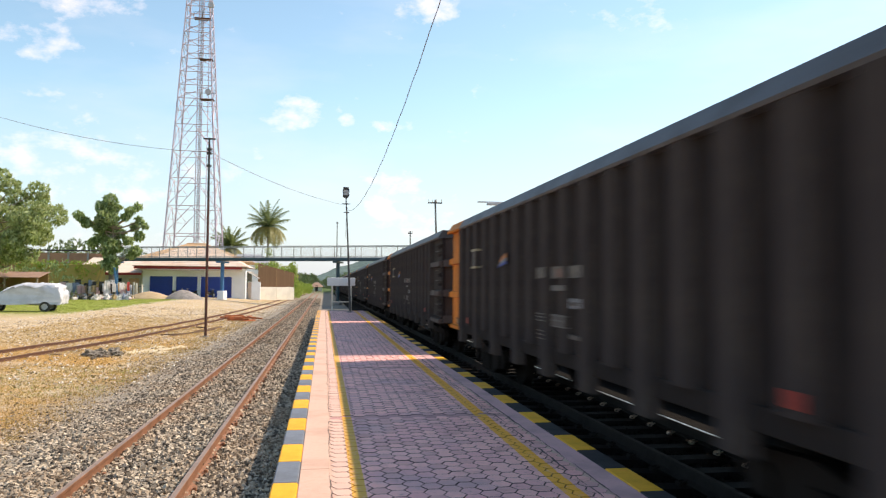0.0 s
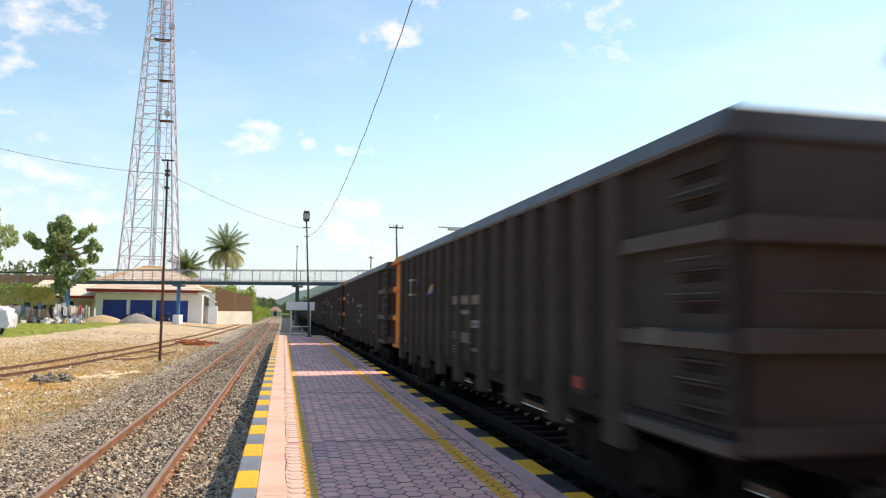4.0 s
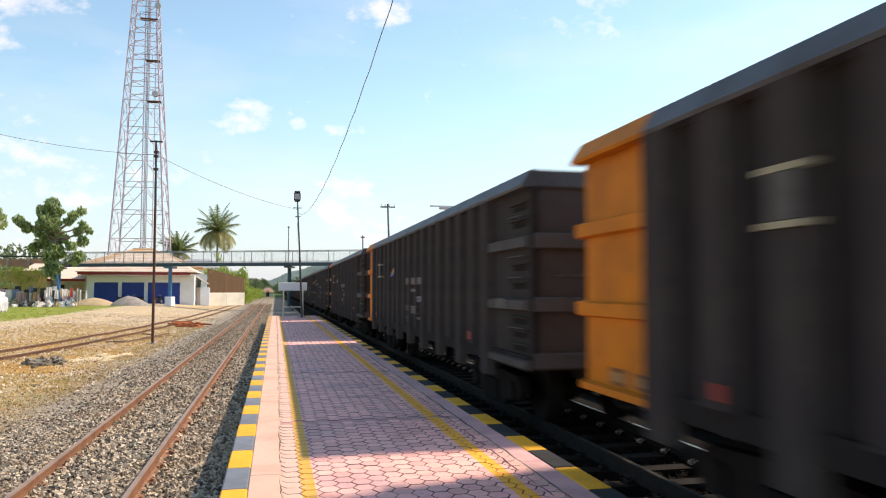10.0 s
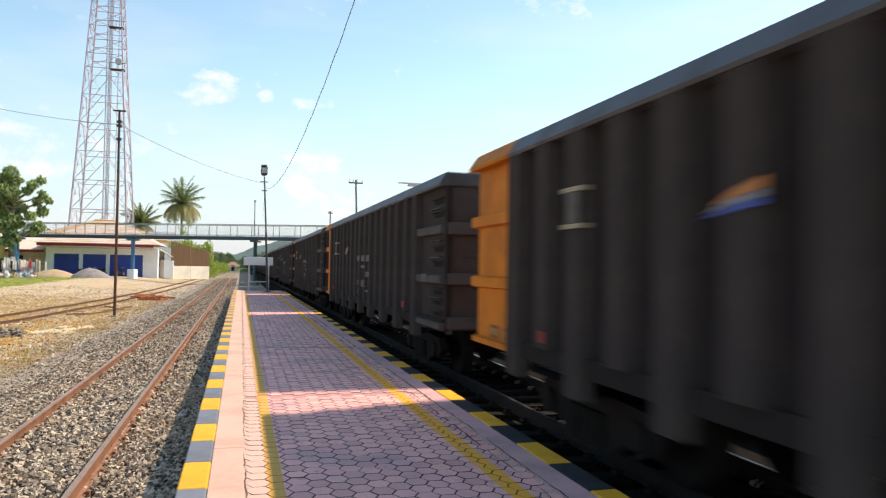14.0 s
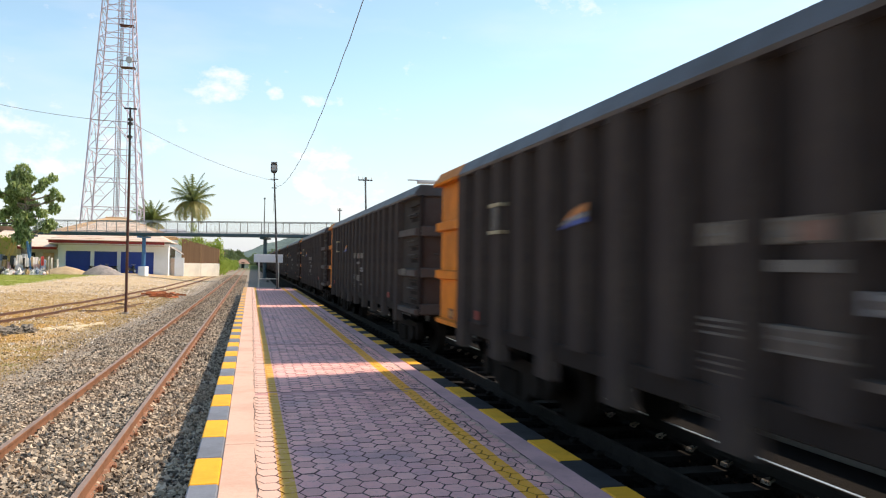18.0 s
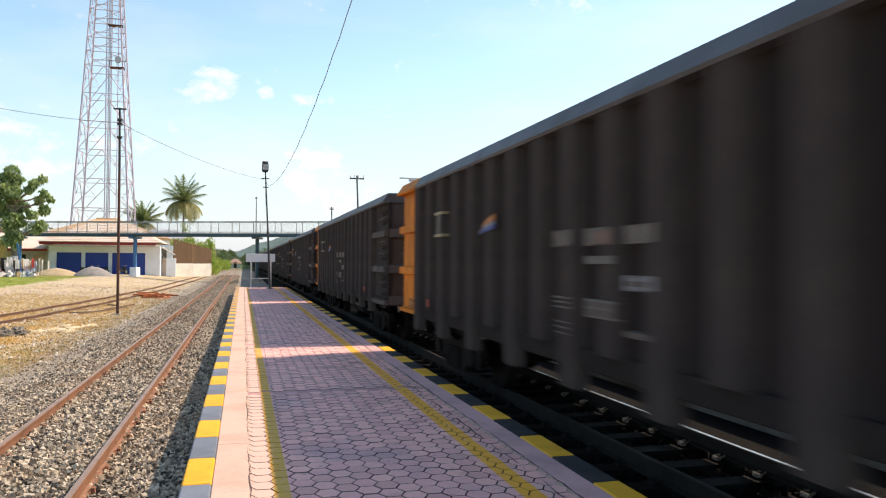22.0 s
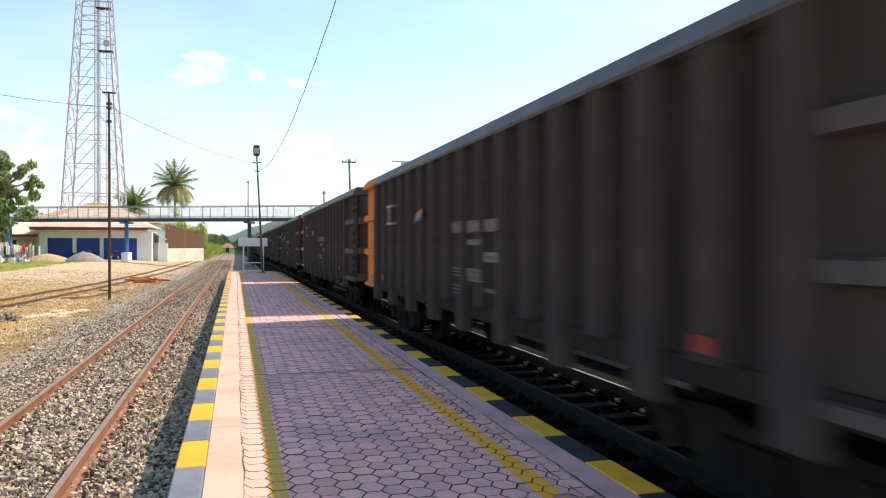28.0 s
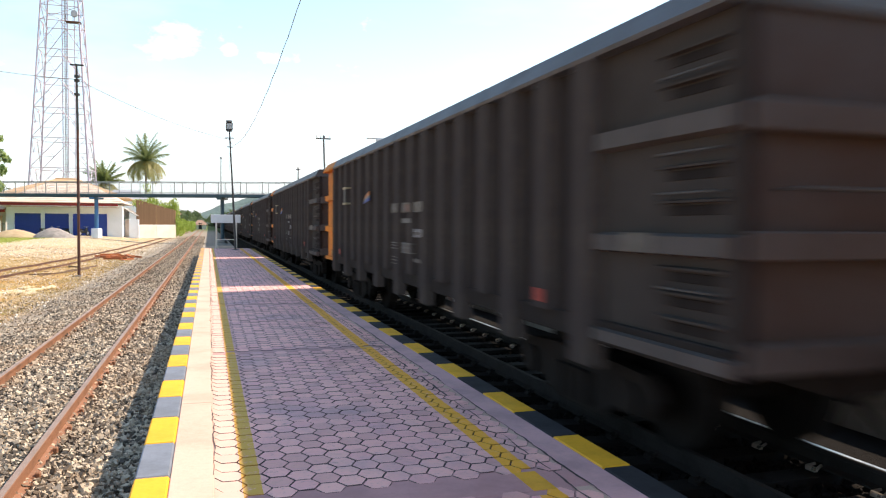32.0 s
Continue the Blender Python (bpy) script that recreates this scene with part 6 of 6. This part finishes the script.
def make_junk():
    """Washing and sacks on lines and heaps along the edge of the yard."""
    rng = random.Random(8)
    for i in range(56):
        x, y = -25.6 + 0.118 * i + rng.uniform(-0.1, 0.1), 79 + rng.uniform(-0.4, 0.6)
        w, h = rng.uniform(0.3, 0.7), rng.uniform(0.5, 1.15)
        z0 = ground_z(x, y) + rng.uniform(0.35, 0.85)
        b = BM()
        n = 5
        top, bot = [], []
        for k in range(n + 1):
            u = -w / 2 + w * k / n
            top.append((b.verts.new((u, 0.03 * math.sin(k * 2 + i), h)), b.verts.new((u, 0.03 * math.sin(k * 2 + i) + 0.03, h))))
            bot.append((b.verts.new((u * 1.05, 0.06 * math.sin(k * 2.4 + i), rng.uniform(0, 0.1))), b.verts.new((u * 1.05, 0.06 * math.sin(k * 2.4 + i) + 0.03, 0.02))))
        for k in range(n):
            b.faces.new((top[k][0], top[k + 1][0], bot[k + 1][0], bot[k][0]))
            b.faces.new((top[k][1], bot[k][1], bot[k + 1][1], top[k + 1][1]))
            b.faces.new((top[k][0], top[k][1], top[k + 1][1], top[k + 1][0]))
            b.faces.new((bot[k][0], bot[k + 1][0], bot[k + 1][1], bot[k][1]))
        solid("hanging_cloth", b, M[rng.choice(("rag", "ragpink", "rag", "ragblue", "black", "black", "ragpink", "ragtan", "ragred", "rag"))], "faded cloth hanging on a line over the junk", "laundry", x, y, z0, rng.uniform(36, 60), group="washing along the yard")
    ln = thing("washing_line", "thin washing line between two poles", "washing line", 0, 79.2, 0)
    for x in (-25.8, -22.2, -18.7):
        b = BM()
        tube(b, (x, 0, ground_z(x, 79)), (x, 0, 1.95), 0.035, seg=6)
        part("pole", b, M["bark"], ln)
    b = BM()
    tube(b, (-25.8, 0, 1.78), (-18.7, 0, 1.78), 0.012, seg=4)
    part("line", b, M["wire"], ln)
    shapes = [rock_mesh("sack", 0.32, 40 + k * 2.3, "rag") for k in range(3)] + [rock_mesh("sack", 0.3, 60, "black"), rock_mesh("sack", 0.28, 70, "ragblue"), rock_mesh("sack", 0.3, 75, "ragpink"), rock_mesh("sack", 0.3, 81, "ragtan")]
    for i in range(130):
        x, y = rng.uniform(-25.8, -18.6), 78.2 + rng.uniform(-1.0, 0.8)
        o = new("sack", shapes[i % 7])
        f = rng.uniform(0.5, 1.1)
        o.matrix_basis = pose(x, y, ground_z(x, y) + 0.12 * f, 0, 0, rng.uniform(0, 360)) @ Matrix.Diagonal((f, f, f * rng.choice((0.9, 1.3, 2.0, 3.2)), 1))
        tagged(o, "bulging sack of scrap on the grass", "sack", "junk along the yard")
    # low sheds with rusty roofs behind the car
    for x0, x1, y, z, lab in ((-31.5, -25.6, 74.5, 2.05, "tin"), (-36.5, -31.0, 73, 1.9, "tin")):
        s = thing("tin_shed", "low open shed with a rusty tin roof", "shed", 0, y, 0)
        b = BM()
        prism(b, [(-1.4, z), (1.6, z + 0.55), (1.6, z + 0.6), (-1.4, z + 0.05)], "x", x0, x1)
        part("roof", b, M["tin"], s)
        for x in (x0 + 0.2, (x0 + x1) / 2, x1 - 0.2):
            b = BM()
            box(b, x - 0.06, x + 0.06, -1.2, -1.08, ground_z(x, y) - 0.1, z + 0.06)
            part("post", b, M["bark"], s)
        b = BM()
        box(b, x0 + 0.1, x1 - 0.1, 1.3, 1.4, ground_z(x0, y) - 0.1, z + 0.4)
        part("back_wall", b, M["brownwall"], s)
    # leaning boards by the tree
    for x, ang, mat in ((-23.1, 22, "plank"), (-22.5, 16, "plank"), (-20.2, -8, "bluepost")):
        b = BM()
        box(b, -0.09, 0.09, -0.04, 0.04, 0, 3.2, 0.01)
        o = solid("leaning_board", b, M[mat], "board leaning against the tree", "plank", x, 78.9, ground_z(x, 78.9))
        o.matrix_basis = pose(x, 78.9, ground_z(x, 78.9), 0, ang, 0)


M["plank"] = worn("yellow_plank", (0.56, 0.37, 0.12), 0.6, 14, 1.5, 0.8)


def make_motorbike(x, y, rz):
    p = thing("motorcycle", "small dark motorcycle parked before the shutters", "motorcycle", x, y, ground_z(x, y), rz)
    for d in (-0.62, 0.62):
        b = BM()
        bmesh.ops.create_cone(b, cap_ends=True, segments=20, radius1=0.29, radius2=0.29, depth=0.09, matrix=pose(d, 0, 0.29, 90, 0, 0))
        wh = part("wheel", b, M["black"], p)
        b = BM()
        bmesh.ops.create_cone(b, cap_ends=True, segments=14, radius1=0.17, radius2=0.17, depth=0.1, matrix=pose(d, 0, 0.29, 90, 0, 0))
        part("hub", b, M["galv"], wh)
    b = BM()
    prism(b, [(-0.75, 0.72), (-0.2, 0.62), (0.1, 0.5), (0.35, 0.85), (0.55, 0.9), (0.5, 0.55), (0.3, 0.3), (-0.3, 0.3), (-0.6, 0.5)], "y", -0.11, 0.11)
    part("body", b, M["black"], p)
    b = BM()
    box(b, -0.8, -0.05, -0.12, 0.12, 0.70, 0.80, 0.03)
    part("seat", b, M["bogie"], p)
    b = BM()
    tube(b, (0.62, 0, 0.29), (0.42, 0, 1.0), 0.03, seg=6)
    tube(b, (0.42, -0.32, 1.02), (0.42, 0.32, 1.02), 0.02, seg=6)
    part("fork_and_bars", b, M["galv"], p)


def make_litter():
    """Pebbles, straw and scraps strewn over the yard."""
    rng = np.random.default_rng(17)

    def strew(name, label, n, x0, x1, y0, y1, lo, hi, mat, shape, lift, near):
        x = rng.uniform(x0, x1, n)
        y = y0 + (y1 - y0) * rng.random(n) ** near
        z = np.array([ground_z(a, b) for a, b in zip(x, y)]) + lift
        size = rng.uniform(lo, hi, (n, 1)) * rng.uniform(0.6, 1.2, (n, 3))
        v, f = many(*shape, np.stack([x, y, z], 1), size, rng.uniform(0, 6.28, (n, 3)), 0.25, rng)
        tagged(new(name, cloud_mesh(name, v, f, M[mat])), label, "litter", kind="stuff")

    strew("pebbles", "pebbles strewn over the dry yard", 14000, -14, -3.6, 9, 62, 0.008, 0.03, "pebble", (OCTA_V, OCTA_F), 0.005, 1.4)
    strew("pale_scraps", "pale scraps and stones on the dirt", 4800, -15, -3.8, 17, 88, 0.012, 0.045, "scrap_pale", (OCTA_V, OCTA_F), 0.01, 1.2)
    strew("dark_clods", "dark clods and leaves on the dirt", 3600, -13, -3.6, 9, 60, 0.01, 0.04, "clod", (OCTA_V, OCTA_F), 0.004, 1.3)
    blade_v, blade_f = [(-0.05, 0, 0), (0.05, 0, 0), (0.16, 0.1, 1.0)], [(0, 1, 2)]

    def tufts(name, label, n, x0, x1, y0, y1, h, mat, near, clump):
        m = n // clump
        cx, cy = rng.uniform(x0, x1, m), y0 + (y1 - y0) * rng.random(m) ** near
        x, y = np.repeat(cx, clump) + rng.normal(0, 0.09, m * clump), np.repeat(cy, clump) + rng.normal(0, 0.09, m * clump)
        z = np.array([ground_z(a, b) for a, b in zip(x, y)])
        turn = np.stack([rng.uniform(0, 6.28, m * clump), rng.normal(0, 0.45, m * clump), rng.normal(0, 0.45, m * clump)], 1)
        size = rng.uniform(0.5, 1.2, (m * clump, 1)) * h * np.ones((1, 3))
        v, f = many(blade_v, blade_f, np.stack([x, y, z], 1), size, turn, 0.1, rng)
        tagged(new(name, cloud_mesh(name, v, f, M[mat])), label, "grass", kind="stuff")

    tufts("dry_grass", "dry straw-coloured grass tufts", 130000, -12, -4.0, 8, 46, 0.07, "straw", 1.4, 9)
    tufts("low_weeds", "low green weeds among the straw", 5000, -7.5, -4.2, 15, 20, 0.05, "grassblade", 1.0, 12)
    tufts("grass", "short green grass at the edge of the yard", 16000, -26, -14.5, 46, 82, 0.13, "grassblade", 1.0, 10)


s = Nodes("yard_pebble", "World")
c = s.mix(s.ramp(s.random(True), 0.0, 1.0), (0.26, 0.18, 0.10), (0.66, 0.54, 0.38))
M["pebble"] = s.done(c, 0.9)
M["scrap_pale"] = worn("pale_scrap", (0.80, 0.74, 0.66), 0.6, 12, 2.0, 0.8)
M["clod"] = worn("dark_clod", (0.12, 0.085, 0.05), 0.6, 12, 2.0, 0.95)


def make_far_houses():
    # the second block stands in for a pale vehicle on the track
    for x, y, w, h, mat, roof in ((-12.4, 126, 6.0, 5.2, "white", "galv"), (-2.5, 256, 3.6, 1.5, "creamwall", "tin"), (-10, 230, 6, 3.4, "white", "tin")):
        p = thing("trackside_house", "small pale house-shaped block far along the line", "house", x, y, ground_z(x, y))
        b = BM()
        box(b, -w / 2, w / 2, 0, 6, -0.2, h)
        part("wall", b, M[mat], p)
        b = BM()
        hip_roof(b, -w / 2 - 0.5, w / 2 + 0.5, -0.6, 6.6, h, h + 1.5, 1.6)
        part("roof", b, M[roof], p)
        b = BM()
        box(b, -0.5, 0.5, -0.04, 0.02, 0, 2.0)
        part("door", b, M["glass"], p)


heap("sand_mound", "heap of yellow building sand before the garage", "sand heap", -18.0, 82.5, 2.4, 1.7, 0.80, "sand", 1.1)
heap("mound_of_gravel", "heap of grey gravel before the garage", "gravel heap", -14.6, 82.0, 2.0, 1.6, 0.98, "gravel", 4.4)
make_rubble()
make_scrap()
make_fence()
make_junk()
make_motorbike(-17.0, 92.6, 20)
make_motorbike(-15.6, 92.9, 160)
make_motorbike(-13.4, 93.0, 60)
make_litter()
make_far_houses()


# ---- the platform's pavers ----
def make_pavers():
    s, py = 0.0955, 0.184
    cx = 1.5 * s
    hexv = [(s * 0.945 * math.cos(radians(60 * k)), py / math.sqrt(3) * 0.945 * math.sin(radians(60 * k))) for k in range(6)]
    ring = [(x, y, -0.045) for x, y in hexv] + [(x, y, -0.004) for x, y in hexv] + [(x * 0.985, y * 0.985, 0.0) for x, y in hexv]
    faces = [tuple(range(12, 18))]
    for a in (0, 6):
        faces += [(a + k, a + (k + 1) % 6, a + 6 + (k + 1) % 6, a + 6 + k) for k in range(6)]
    me = cloud_mesh("paver", ring, faces, M["hex"])
    me.materials.append(M["hexjoint"])
    for k, poly in enumerate(me.polygons):
        poly.material_index = 1 if k else 0
    rng = random.Random(3)
    vs, fs = [], []
    for i in range(15):
        x = 0.155 + cx * i
        for j in range(int((PL_Y0 + 0.2) / py), int((PL_Y1 - 0.12) / py)):
            y = py * j + (py / 2 if i % 2 else 0)
            if 4.0 < y + 0.02 * math.sin(i * 3.1) < 4.38 or -1.05 < y < -0.65 or 9.31 < y < 9.495 or 14.88 < y < 15.065:
                continue
            z, tx, ty = rng.uniform(-0.0015, 0.002), rng.gauss(0, 0.3), rng.gauss(0, 0.3)
            if 4.3 < y < 8.15:
                ob = new("paver", me)
                ob.parent = platform
                ob.matrix_basis = pose(x, y, z, tx, ty, rng.choice((0, 180)))
            else:
                b = len(vs)
                m = pose(x, y, z, tx, ty, 0)
                vs += [tuple(m @ Vector(v)) for v in ring]
                fs += [tuple(k + b for k in f) for f in faces]
    far = cloud_mesh("paver_field", vs, fs, M["hexfar"])
    far.materials.append(M["hexjoint"])
    far.polygons.foreach_set("material_index", [1 if k % len(faces) else 0 for k in range(len(fs))])
    ob = new("paver_field", far)
    ob.parent = platform
    tagged(ob, "faded pink hexagon pavers", kind="stuff")


make_pavers()
motions()
